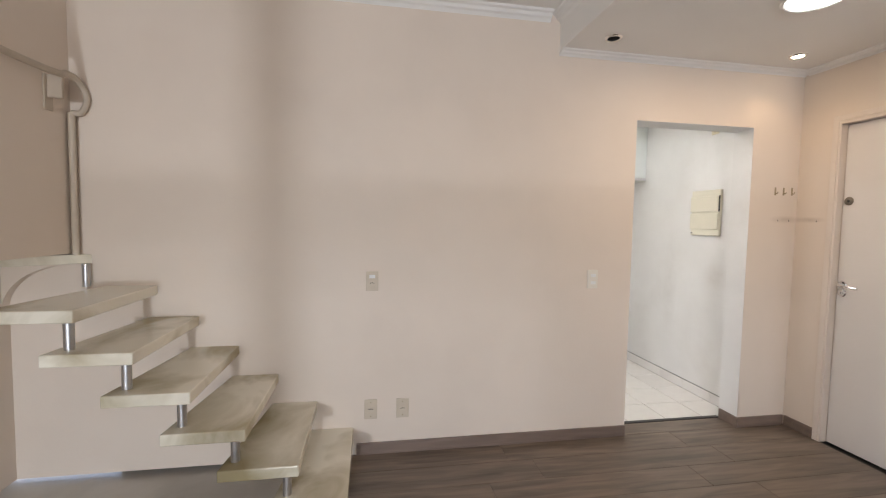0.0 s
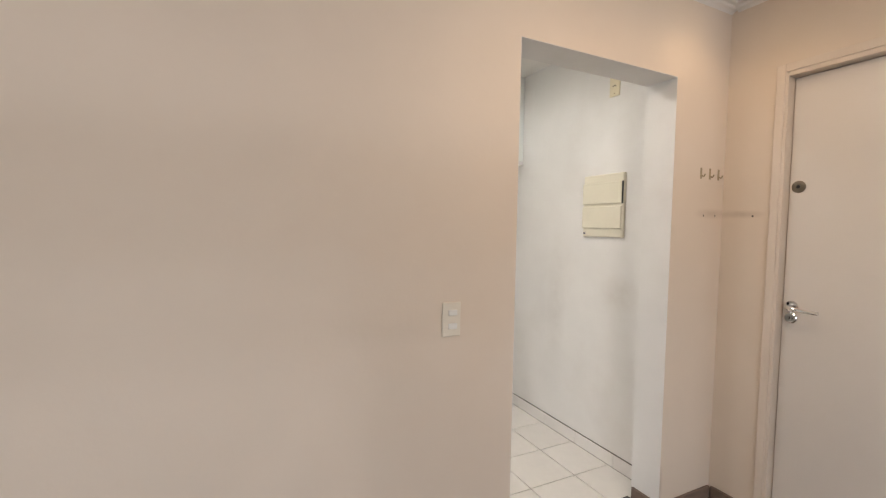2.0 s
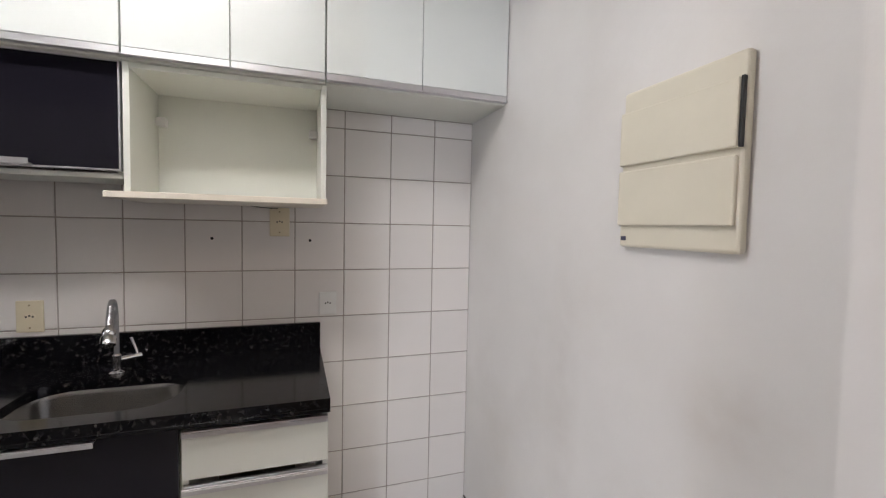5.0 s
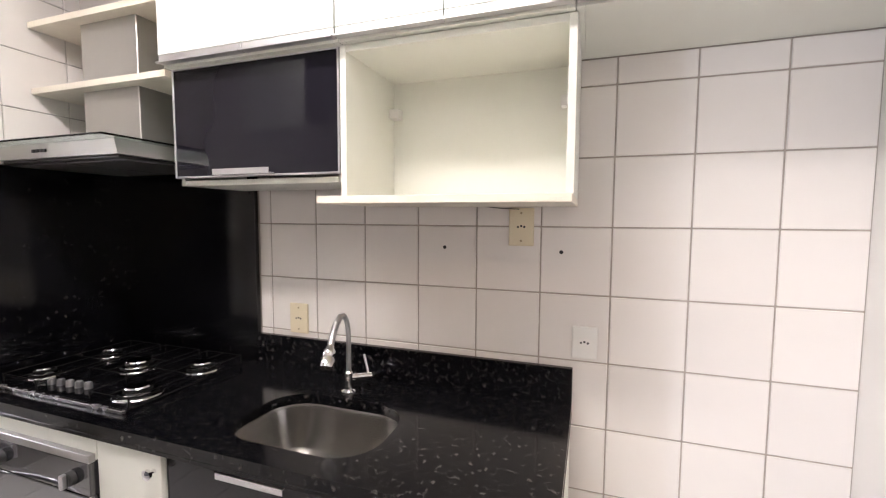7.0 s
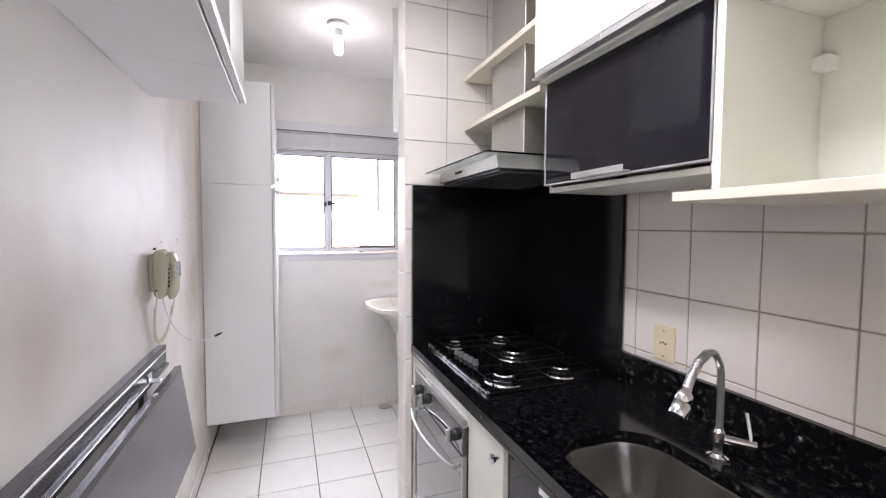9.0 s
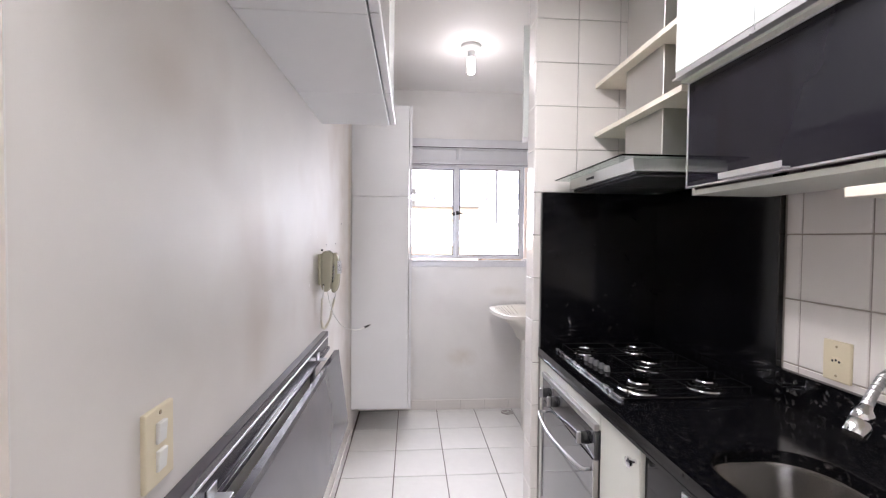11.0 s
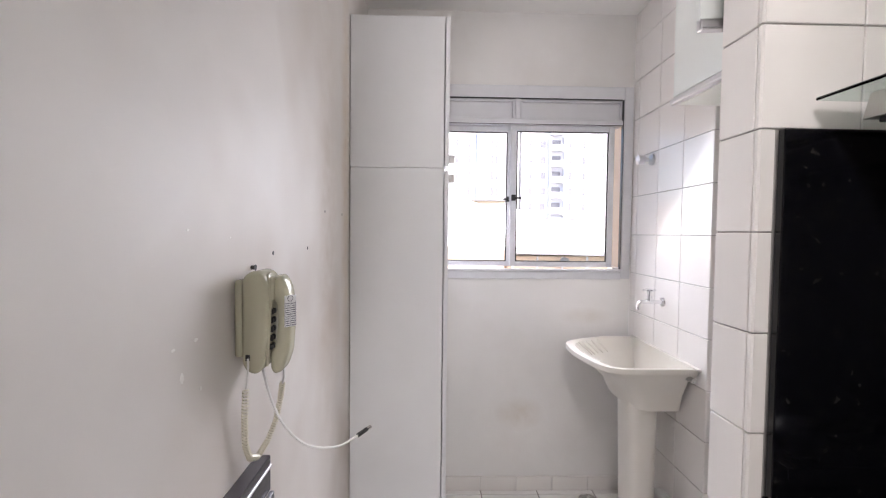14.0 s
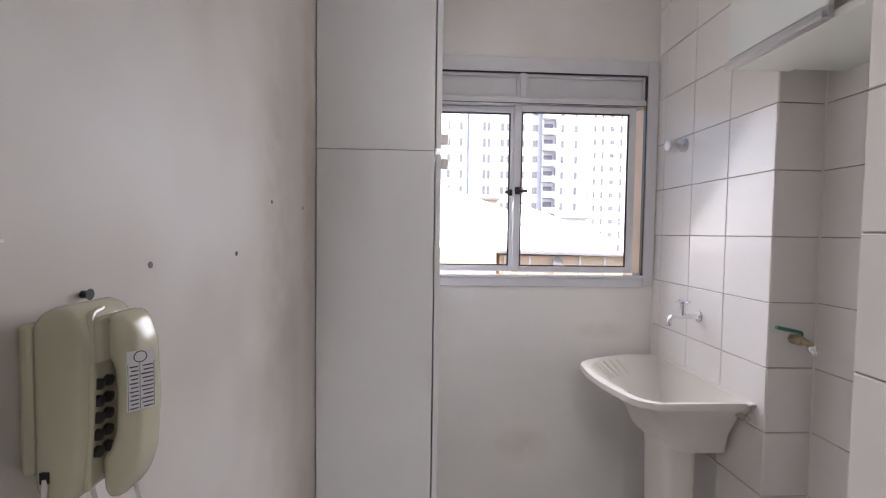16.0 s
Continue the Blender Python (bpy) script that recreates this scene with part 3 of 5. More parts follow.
haunch = [(-4.449, 1.165), (-4.12, 1.165)] + [(-4.12 - 0.329 * math.sin(a), 1.165 - 0.235 * (1 - math.cos(a))) for a in [math.pi / 2 * k / 14 for k in range(1, 15)]]
part("haunch", prism(haunch, "y", -0.05, 0.0), PAINT_LIVING, stair, "painted curved support")
rail = thing("handrail", (-4.12, -0.4, 2.11), "dull brown painted wall handrail with a curled end", "handrail")
part("tube", sweep([(-4.07, -2.2, 2.06), (-4.07, -0.4, 2.09), (-4.07, -0.12, 2.12), (-4.065, -0.03, 2.09), (-4.05, -0.015, 2.02), (-4.075, -0.02, 1.955), (-4.115, -0.03, 1.95)], 0.016, 12), RAIL, rail, smooth=True)
part("bracket", boxes([(-4.14, -4.07, -0.17, -0.15, 1.99, 2.10), (-4.1405, -4.132, -0.19, -0.13, 1.93, 2.10)], 0.003, 1), RAIL, rail)
part("bracket", boxes([(-4.14, -4.07, -1.6, -1.58, 1.97, 2.07)], 0.003, 1), RAIL, rail)
part("upright", tube((-4.115, -0.03, 1.216), (-4.115, -0.03, 1.95), 0.016), RAIL, rail, smooth=True)


# ---- plates on walls ----
def plate(name, label, wall_axis, at, w, hgt, material, kind_of, sockets=(), group=""):
    """A cover plate. wall_axis: 'y-' faces the living room, 'y+' faces away from it, 'x-' faces the laundry."""
    x, y, z = at
    ob = thing(name, at, label, "switch" if kind_of == "switch" else "socket", group)
    frame_m = {"y-": Matrix.Identity(4), "y+": pose(0, 0, 0, 0, 0, 180), "x-": pose(0, 0, 0, 0, 0, -90)}[wall_axis]
    m = Matrix.Translation(at) @ frame_m
    part("cover", turned(box(-w / 2, w / 2, -0.008, 0.0005, -hgt / 2, hgt / 2, 0.003, 2), m), material, ob)
    for dx, dz, what in sockets:
        if what == "rocker":
            part("rocker", turned(turned(box(-0.012, 0.012, -0.013, -0.006, -0.017, 0.017, 0.002, 2), pose(dx, 0, dz, 5)), m), WHITE_PLASTIC, ob)
        elif what == "bar":
            part("rocker", turned(box(dx - 0.017, dx + 0.017, -0.0115, -0.006, dz - 0.010, dz + 0.010, 0.002, 2), m), WHITE_PLASTIC, ob)
        elif what == "screw":
            part("screw", turned(lathe((dx, -0.0075, dz), [(0.0035, 0), (0.0035, 0.0015), (0.001, 0.002)], (0, -1, 0), 10), m), BRASS, ob, smooth=True)
        else:
            body = part("socket", turned(prism([(dx - 0.019, dz), (dx - 0.011, dz + 0.010), (dx + 0.011, dz + 0.010), (dx + 0.019, dz), (dx + 0.011, dz - 0.010), (dx - 0.011, dz - 0.010)], "y", -0.0095, -0.007), m), material, ob)
            for k in (-0.0095, 0, 0.0095):
                part("pin_hole", turned(lathe((dx + k, -0.0094, dz + (0.003 if k == 0 else 0)), [(0.0034, 0), (0.0034, 0.0006)], (0, -1, 0), 10), m), BLACK, body)
    return ob


plate("switch_plate", "cream plastic switch plate on the living room wall", "y-", (-2.573, 0, 1.062), 0.072, 0.116, AGED, "switch", [(0, 0.028, "bar"), (0, -0.012, "socket")])
plate("switch_plate", "pale double rocker switch plate beside the kitchen opening", "y-", (-1.156, 0, 1.068), 0.072, 0.122, PLATE, "switch", [(0.004, 0.024, "bar"), (0.004, -0.024, "bar")])
plate("socket_plate", "cream plastic socket plate low on the wall", "y-", (-2.576, 0, 0.280), 0.076, 0.120, AGED, "socket", [(0, 0, "socket"), (0, 0.042, "screw"), (0, -0.042, "screw")], "low wall sockets")
plate("socket_plate", "cream plastic socket plate low on the wall", "y-", (-2.384, 0, 0.278), 0.076, 0.120, AGED, "socket", [(0, 0, "socket"), (0, 0.042, "screw"), (0, -0.042, "screw")], "low wall sockets")
TF = SINK - 0.0005
plate("socket_plate", "aged cream socket plate under the open shelf", "y-", (-0.694, TF, 1.395), 0.076, 0.116, CREAM, "socket", [(0, 0, "socket"), (0, 0.042, "screw"), (0, -0.042, "screw")])
plate("socket_plate", "aged cream socket plate behind the tap", "y-", (-1.511, TF, 1.046), 0.078, 0.112, CREAM, "socket", [(0, 0, "socket"), (0, 0.040, "screw"), (0, -0.040, "screw")])
plate("socket_plate", "white square socket plate at the counter's end", "y-", (-0.502, TF, 1.055), 0.072, 0.096, WHITE_PLASTIC, "socket", [(0, 0, "socket")])
plate("switch_plate", "cream double rocker switch plate above the folded table", "y+", (-1.125, BACK, 1.045), 0.078, 0.122, CREAM, "switch", [(0, 0.022, "rocker"), (0, -0.022, "rocker"), (0, 0.052, "screw")])
plate("socket_plate", "yellowed plate high on the kitchen wall", "x-", (RIGHT, 0.500, 2.225), 0.072, 0.116, CREAM, "socket", [(0, 0, "socket"), (0, 0.042, "screw"), (0, -0.042, "screw")])

# electrical panel
panel = thing("electrical_panel", (RIGHT, 0.545, 1.35), "cream plastic electrical panel with two flap covers", "electrical panel")
part("frame", boxes([(RIGHT - 0.022, RIGHT + 0.0005, 0.393, 0.700, 1.350, 1.722)], 0.008, 3), PANEL_PLASTIC, panel)
part("flap", box(RIGHT - 0.032, RIGHT - 0.021, 0.402, 0.698, 1.545, 1.672, 0.004, 2), PANEL_PLASTIC, panel)
part("flap", box(RIGHT - 0.032, RIGHT - 0.021, 0.402, 0.698, 1.402, 1.532, 0.004, 2), PANEL_PLASTIC, panel)
part("hinge_cover", box(RIGHT - 0.030, RIGHT - 0.0215, 0.394, 0.4005, 1.545, 1.672, 0.001, 1), BLACK, panel)
part("badge", box(RIGHT - 0.0232, RIGHT - 0.0215, 0.676, 0.692, 1.366, 1.376), INK, panel)

# hooks and drilled holes on the wall strip by the entrance
for x in (0.200, 0.268, 0.336):
    hook = thing("wall_hook", (x, 0, 1.676), "small grey metal hook on the living room wall", "hook", "hooks by the door")
    part("back_strip", box(x - 0.006, x + 0.006, -0.003, 0.0005, 1.650, 1.704, 0.001, 1), BRASS, hook)
    part("prong", sweep([(x, -0.002, 1.668), (x, -0.015, 1.660), (x, -0.022, 1.672)], 0.003, 8), BRASS, hook, smooth=True)


def hole(at, axis, r=0.005, name="drill_hole", place="living room wall"):
    return single(name, lathe(at, [(r, -0.002), (r, 0.0006), (r * 0.5, 0.0008)], axis, 12), BLACK, "small dark drill hole in the " + place, "hole")


for p, a in (((0.235, 0, 1.472), (0, -1, 0)), ((0.325, 0, 1.473), (0, -1, 0)), ((0.385, -0.143, 1.471), (-1, 0, 0))):
    hole(p, a, 0.0045)
for p in ((-2.491, 1.338), (-2.746, 1.340), (-2.936, 1.450), (-3.192, 1.451)):
    hole((p[0], BACK, p[1]), (0, 1, 0), 0.0045, place="white kitchen wall")
for p in ((-0.942, 1.326), (-0.575, 1.321)):
    hole((p[0], SINK, p[1]), (0, -1, 0), 0.006, place="wall tiles")


def smudge(cx, cz, w, hgt, plane, seed, name, material, label):
    """A thin uneven patch of dirt or bare plaster on a wall."""
    rnd = random.Random(seed)
    pts = []
    for k in range(26):
        a = 2 * math.pi * k / 26
        r = 0.6 + 0.4 * rnd.random()
        pts.append((cx + 0.5 * w * r * math.cos(a), cz + 0.5 * hgt * r * math.sin(a)))
    axis, v, depth = plane
    return single(name, prism(pts, axis, min(v, v + depth), max(v, v + depth)), material, label, "scuff")


W_K = ("y", BACK - 0.0004, 0.0014)
for i, (x, z, w, hh) in enumerate(((-2.152, 1.182, 0.011, 0.017), (-2.187, 1.227, 0.016, 0.006), (-2.133, 1.226, 0.010, 0.005), (-2.199, 1.152, 0.005, 0.008), (-2.17, 1.385, 0.006, 0.004), (-2.296, 1.373, 0.004, 0.004))):
    smudge(x, z, w, hh, W_K, 20 + i, "plaster_chip", PLASTER, "white chip of bare plaster on the kitchen wall")

# ---- downlights and lamps ----
for x, lit in ((-1.21, False), (0.05, True)):
    d = thing("downlight", (x, -0.235, DROP), "recessed chrome downlight, " + ("lit warm" if lit else "switched off"), "downlight", "recessed downlights")
    part("ring", lathe((x, -0.235, DROP - 0.006), [(0.034, 0.004), (0.036, 0.0), (0.046, 0.0), (0.050, 0.0055)]), CHROME, d, smooth=True)
    part("lens", lathe((x, -0.235, DROP - 0.0075), [(0.004, 0.0), (0.026, 0.0), (0.033, 0.003)]), GLOW_SPOT if lit else IRON, d, smooth=True)
cl = thing("ceiling_lamp", (-0.56, -0.85, DROP), "round flush ceiling lamp, lit white", "ceiling lamp")
part("rim", lathe((-0.56, -0.85, DROP - 0.022), [(0.118, 0.006), (0.125, 0.0), (0.138, 0.004), (0.142, 0.0215)]), WHITE_PLASTIC, cl, smooth=True)
part("diffuser", lathe((-0.56, -0.85, DROP - 0.024), [(0.02, 0.0), (0.08, 0.001), (0.117, 0.006)]), GLOW_PANEL, cl, smooth=True)
# unseen glowing fixture added to go with the kitchen fill
kl = thing("kitchen_fill_fixture", (-1.25, 0.66, KCEIL), "added unseen long white fill fixture on the kitchen ceiling, lit", "ceiling lamp")
part("housing", box(-1.86, -0.64, 0.57, 0.75, KCEIL - 0.040, KCEIL - 0.0005, 0.006, 2), WHITE_PLASTIC, kl)
part("diffuser", box(-1.83, -0.67, 0.59, 0.73, KCEIL - 0.050, KCEIL - 0.0405, 0.004, 2), GLOW_PANEL, kl)
bulb = thing("bare_bulb", (-3.02, 0.89, KCEIL), "lit compact bulb in a white ceiling rose", "bulb lamp")
part("rose", lathe((-3.02, 0.89, KCEIL - 0.034), [(0.030, 0), (0.046, 0.006), (0.060, 0.018), (0.062, 0.0335)]), WHITE_PLASTIC, bulb, smooth=True)
part("holder", lathe((-3.02, 0.89, KCEIL - 0.072), [(0.019, 0), (0.022, 0.006), (0.022, 0.038)]), WHITE_PLASTIC, bulb, smooth=True)
gb = part("bulb", lathe((-3.02, 0.89, KCEIL - 0.168), [(0.006, 0), (0.020, 0.004), (0.023, 0.014), (0.023, 0.088), (0.016, 0.096)]), GLOW_BULB, bulb, smooth=True)
gb.visible_shadow = False

# ---- kitchen: worktop, sink, hob ----
TOP, APRON, CF = 0.868, 0.826, 1.135
CX0, CX1 = -2.383, -0.533


def rounded(x0, x1, y0, y1, r, steps=8):
    pts = []
    for cx, cy, a0 in ((x1 - r, y1 - r, 0), (x0 + r, y1 - r, 90), (x0 + r, y0 + r, 180), (x1 - r, y0 + r, 270)):
        for k in range(steps + 1):
            a = radians(a0 + 90 * k / steps)
            pts.append((cx + r * math.cos(a), cy + r * math.sin(a)))
    return pts


def slab_with_hole(x0, x1, y0, y1, z0, z1, inner):
    """A worktop with a rounded opening, bridged from the outer rectangle to the opening."""
    bm = bmesh.new()
    n = len(inner)
    cx, cy = sum(p[0] for p in inner) / n, sum(p[1] for p in inner) / n
    outer = []
    for px, py in inner:
        dx, dy = px - cx, py - cy
        s = min(((x1 - cx) if dx > 0 else (x0 - cx)) / dx if abs(dx) > 1e-6 else 9e9, ((y1 - cy) if dy > 0 else (y0 - cy)) / dy if abs(dy) > 1e-6 else 9e9)
        outer.append((cx + dx * s, cy + dy * s))
    for corner in ((x0, y0), (x1, y0), (x1, y1), (x0, y1)):
        k = min(range(n), key=lambda j: (outer[j][0] - corner[0]) ** 2 + (outer[j][1] - corner[1]) ** 2)
        outer[k] = corner
    rings = [[bm.verts.new((*p, z)) for p in ring] for ring, z in ((inner, z0), (inner, z1), (outer, z1), (outer, z0))]
    for a, b in zip(rings, rings[1:] + rings[:1]):
        for k in range(n):
            bm.faces.new((a[k], a[(k + 1) % n], b[(k + 1) % n], b[k]))
    bmesh.ops.recalc_face_normals(bm, faces=bm.faces)
    return bm


SX0, SX1, SY0, SY1 = -1.395, -0.965, 1.205, 1.500
counter = thing("worktop", (-1.46, 1.42, 0.83), "black granite worktop with upstand and undermounted sink", "worktop")
part("slab", slab_with_hole(CX0, CX1, CF, SINK - 0.001, APRON + 0.012, TOP, rounded(SX0, SX1, SY0, SY1, 0.11)), GRANITE, counter)
part("apron", box(CX0, CX1, CF - 0.001, CF + 0.022, APRON, APRON + 0.0115, 0.001, 1), GRANITE, counter)
part("end_apron", box(CX1 - 0.022, CX1 + 0.001, CF + 0.0225, SINK - 0.002, APRON, APRON + 0.0115, 0.001, 1), GRANITE, counter)
part("upstand", box(-1.6895, CX1, SINK - 0.022, SINK - 0.0015, TOP + 0.0005, TOP + 0.108, 0.002, 1), GRANITE, counter)
splash = thing("splashback", (-2.2, 1.6, TOP), "polished black granite slabs behind the hob", "splashback")
part("side_slab", box(-2.3835, -2.366, 1.140, SINK - 0.002, TOP + 0.0005, 1.590, 0.002, 1), GRANITE_DIM, splash)
part("back_slab", box(-2.3655, -1.690, SINK - 0.022, SINK - 0.002, TOP + 0.0005, 1.590, 0.002, 1), GRANITE_DIM, splash)

basin = thing("sink_bowl", (-1.18, 1.35, 0.70), "brushed steel undermount kitchen sink bowl", "sink")
bm = bmesh.new()
rings = []
for inset, z, r in ((-0.012, APRON + 0.010, 0.12), (-0.004, APRON + 0.009, 0.112), (0.001, APRON - 0.005, 0.108), (0.010, 0.74, 0.10), (0.028, 0.706, 0.085), (0.06, 0.698, 0.06)):
    rings.append([bm.verts.new((*p, z)) for p in rounded(SX0 + inset, SX1 - inset, SY0 + inset, SY1 - inset, max(r - inset, 0.03))])
for a, b in zip(rings, rings[1:]):
    for k in range(len(a)):
        bm.faces.new((a[k], a[(k + 1) % len(a)], b[(k + 1) % len(a)], b[k]))
bm.faces.new(rings[-1])
bmesh.ops.recalc_face_normals(bm, faces=bm.faces)
for f in bm.faces:
    f.normal_flip()
part("bowl", bm, BOWL_STEEL, basin, smooth=True)
part("drain", lathe((-1.18, 1.35, 0.699), [(0.030, 0.0), (0.042, 0.003), (0.046, 0.001)]), STEEL, basin, smooth=True)

tap = thing("kitchen_tap", (-1.200, 1.545, TOP), "chrome kitchen tap with a sprung swivel spout", "tap")
BX, BY = -1.208, 1.555
part("base", lathe((BX, BY, TOP), [(0.025, 0), (0.025, 0.005), (0.015, 0.010), (0.012, 0.03), (0.014, 0.034), (0.014, 0.062), (0.009, 0.068)]), CHROME, tap, smooth=True)
part("neck", sweep([(BX, BY, TOP + 0.06), (BX, BY, TOP + 0.165), (BX + 0.001, BY - 0.006, TOP + 0.215), (BX + 0.004, BY - 0.030, TOP + 0.250), (BX + 0.010, BY - 0.062, TOP + 0.254)], 0.0078, 14), STEEL_TUBE, tap, smooth=True)
cpath = [Vector((BX + 0.010, BY - 0.062, TOP + 0.254)), Vector((BX + 0.017, BY - 0.095, TOP + 0.240)), Vector((BX + 0.024, BY - 0.125, TOP + 0.212)), Vector((BX + 0.028, BY - 0.142, TOP + 0.188))]
hose = bmesh.new()
for k in range(13):
    t = k / 12 * (len(cpath) - 1)
    i = min(int(t), len(cpath) - 2)
    q, d = cpath[i].lerp(cpath[i + 1], t - i), (cpath[i + 1] - cpath[i]).normalized()
    add_tube(hose, q - d * 0.0032, q + d * 0.0032, 0.0098, 0.0098, 14)
    add_tube(hose, q + d * 0.0032, q + d * 0.0075, 0.0080, 0.0080, 12)
part("spring_hose", hose, STEEL_TUBE, tap, smooth=True)
HD = (cpath[3] - cpath[2]).normalized()
part("spray_head", lathe(cpath[3] + HD * 0.062, [(0.017, 0.0), (0.020, 0.003), (0.021, 0.026), (0.016, 0.033), (0.018, 0.037), (0.018, 0.050), (0.011, 0.060), (0.010, 0.066)], -HD), CHROME, tap, smooth=True)
lev = part("valve", tube((BX, BY, TOP + 0.045), (-1.150, 1.598, TOP + 0.045), 0.010), CHROME, tap, smooth=True)
part("lever", sweep([(-1.160, 1.592, TOP + 0.050), (-1.164, 1.596, TOP + 0.066), (-1.182, 1.606, TOP + 0.108)], 0.005, 10), CHROME, lev, smooth=True)

hob = thing("gas_hob", (-2.03, 1.43, TOP), "black glass gas hob with five burners", "hob")
part("glass_top", box(-2.325, -1.712, 1.208, 1.662, TOP + 0.0005, TOP + 0.010, 0.003, 2), HOB_GLASS, hob)
part("front_trim", box(-2.325, -1.712, 1.196, 1.2075, TOP + 0.0005, TOP + 0.012, 0.002, 2), STEEL, hob)
for bx0, by0, r in ((-2.245, 1.305, 0.036), (-2.255, 1.530, 0.036), (-2.020, 1.468, 0.050), (-1.792, 1.530, 0.042), (-1.792, 1.300, 0.046)):
    bn = part("burner", lathe((bx0, by0, TOP + 0.010), [(r * 1.20, 0), (r * 1.15, 0.006), (r * 0.85, 0.008), (r * 0.85, 0.018), (r * 0.6, 0.020), (r * 0.6, 0.026)]), IRON, hob, smooth=True)
    part("spill_ring", lathe((bx0, by0, TOP + 0.0102), [(r * 1.12, 0.004), (r * 1.25, 0.0065), (r * 1.42, 0.004), (r * 1.48, 0.0)]), CHROME, bn, smooth=True)
    part("burner_ring", lathe((bx0, by0, TOP + 0.0205), [(r * 0.80, 0.004), (r * 0.98, 0.0055), (r * 1.10, 0.003), (r * 1.08, 0.0)]), CHROME, bn, smooth=True)
    part("burner_cap", lathe((bx0, by0, TOP + 0.032), [(r * 0.74, 0), (r * 0.78, 0.002), (r * 0.72, 0.006), (r * 0.2, 0.0075)]), CHROME, bn, smooth=True)
for gx0, gx1, gy0, gy1 in ((-2.31, -2.14, 1.225, 1.64), (-2.11, -1.93, 1.36, 1.64), (-1.89, -1.725, 1.225, 1.64)):
    g = bmesh.new()
    zt = TOP + 0.034
    cx = (gx0 + gx1) / 2
    for a, b in (((gx0, gy0, zt), (gx0, gy1, zt)), ((gx1, gy0, zt), (gx1, gy1, zt)), ((gx0, gy0, zt), (gx1, gy0, zt)), ((gx0, gy1, zt), (gx1, gy1, zt)), ((cx, gy0, zt), (cx, gy1, zt)), ((gx0, (gy0 + gy1) / 2, zt), (gx1, (gy0 + gy1) / 2, zt))):
        add_tube(g, a, b, 0.0016, seg=6)
    for fx in (gx0, gx1):
        for fy in (gy0, gy1):
            add_tube(g, (fx, fy, TOP + 0.0095), (fx, fy, zt), 0.003, seg=6)
    part("pan_grate", g, IRON, hob, smooth=True)
for k in range(5):
    kx = -2.130 + 0.037 * k
    part("knob", lathe((kx, 1.262 + 0.004 * k, TOP + 0.010), [(0.012, 0), (0.0105, 0.017), (0.008, 0.020)]), KNOB_METAL, hob, smooth=True)

# ---- base units ----
DF = 1.157


def aluminium_pull(parent, x0, x1, z, y, material=None):
    """A long profile along a door's edge, with a lip."""
    return part("pull", prism([(y + 0.018, z - 0.004), (y - 0.012, z - 0.004), (y - 0.014, z - 0.012), (y - 0.011, z - 0.012), (y - 0.009, z + 0.0005), (y + 0.018, z + 0.0005)], "x", x0, x1), material or ALU, parent)


drawers = thing("drawer_unit", (-0.73, 1.42, 0.1), "white drawer unit with aluminium profile pulls", "drawer unit")
panels([(-0.935, -0.917, DF + 0.019, 1.68, 0.10, APRON - 0.002), (-0.553, -0.535, DF + 0.019, 1.68, 0.10, APRON - 0.002), (-0.9165, -0.5535, DF + 0.03, 1.68, 0.10, 0.118)], MELAMINE, drawers)
for z0, z1 in ((0.668, 0.812), (0.505, 0.648), (0.125, 0.485)):
    dr = part("drawer_front", box(-0.930, -0.538, DF, DF + 0.018, z0, z1 - 0.022, 0.0015, 1), MELAMINE, drawers)
    part("pull", boxes([(-0.930, -0.538, DF + 0.004, DF + 0.018, z1 - 0.0215, z1 - 0.001), (-0.930, -0.538, DF - 0.010, DF + 0.0035, z1 - 0.006, z1 - 0.001), (-0.930, -0.538, DF - 0.010, DF - 0.007, z1 - 0.020, z1 - 0.0065)], 0.0008, 1), ALU, dr)
sinkunit = thing("sink_unit", (-1.22, 1.42, 0.1), "sink base unit with a glossy black glass door", "base cabinet")
panels([(-1.500, -1.482, DF + 0.02, 1.68, 0.10, APRON - 0.002), (-0.956, -0.938, DF + 0.02, 1.68, 0.10, APRON - 0.002), (-1.4815, -0.9565, DF + 0.03, 1.68, 0.10, 0.118), (-1.4815, -0.9565, 1.66, 1.68, 0.12, 0.60)], MELAMINE, sinkunit)
dd = part("door", box(-1.498, -0.938, DF, DF + 0.018, 0.125, APRON - 0.008, 0.001, 1), BLACK_GLASS, sinkunit)
part("pull", boxes([(-1.318, -1.125, DF - 0.020, DF - 0.0005, APRON - 0.012, APRON - 0.008), (-1.318, -1.125, DF - 0.020, DF - 0.017, APRON - 0.024, APRON - 0.0125)], 0.0006, 1), ALU, dd)
narrow = thing("narrow_unit", (-1.62, 1.42, 0.1), "narrow cream cabinet with a chrome knob", "base cabinet")
part("door", box(-1.738, -1.504, DF - 0.012, DF + 0.008, 0.125, APRON - 0.006, 0.002, 1), MELAMINE, narrow)
part("carcass", box(-1.738, -1.504, DF + 0.0085, 1.68, 0.10, APRON - 0.002), MELAMINE, narrow)
part("knob", lathe((-1.525, DF - 0.012, 0.776), [(0.006, 0), (0.005, 0.012), (0.013, 0.016), (0.014, 0.024), (0.006, 0.028)], (0, -1, 0)), CHROME, narrow, smooth=True)
ovenbox = thing("oven_housing", (-2.06, 1.42, 0.1), "cream housing panels round the built-in oven", "base cabinet")
part("panel", box(-2.380, -1.742, DF - 0.012, DF + 0.006, 0.762, APRON - 0.002, 0.001, 1), MELAMINE, ovenbox)
part("panel", box(-2.380, -2.297, DF - 0.012, DF + 0.006, 0.10, 0.7615, 0.001, 1), MELAMINE, ovenbox)
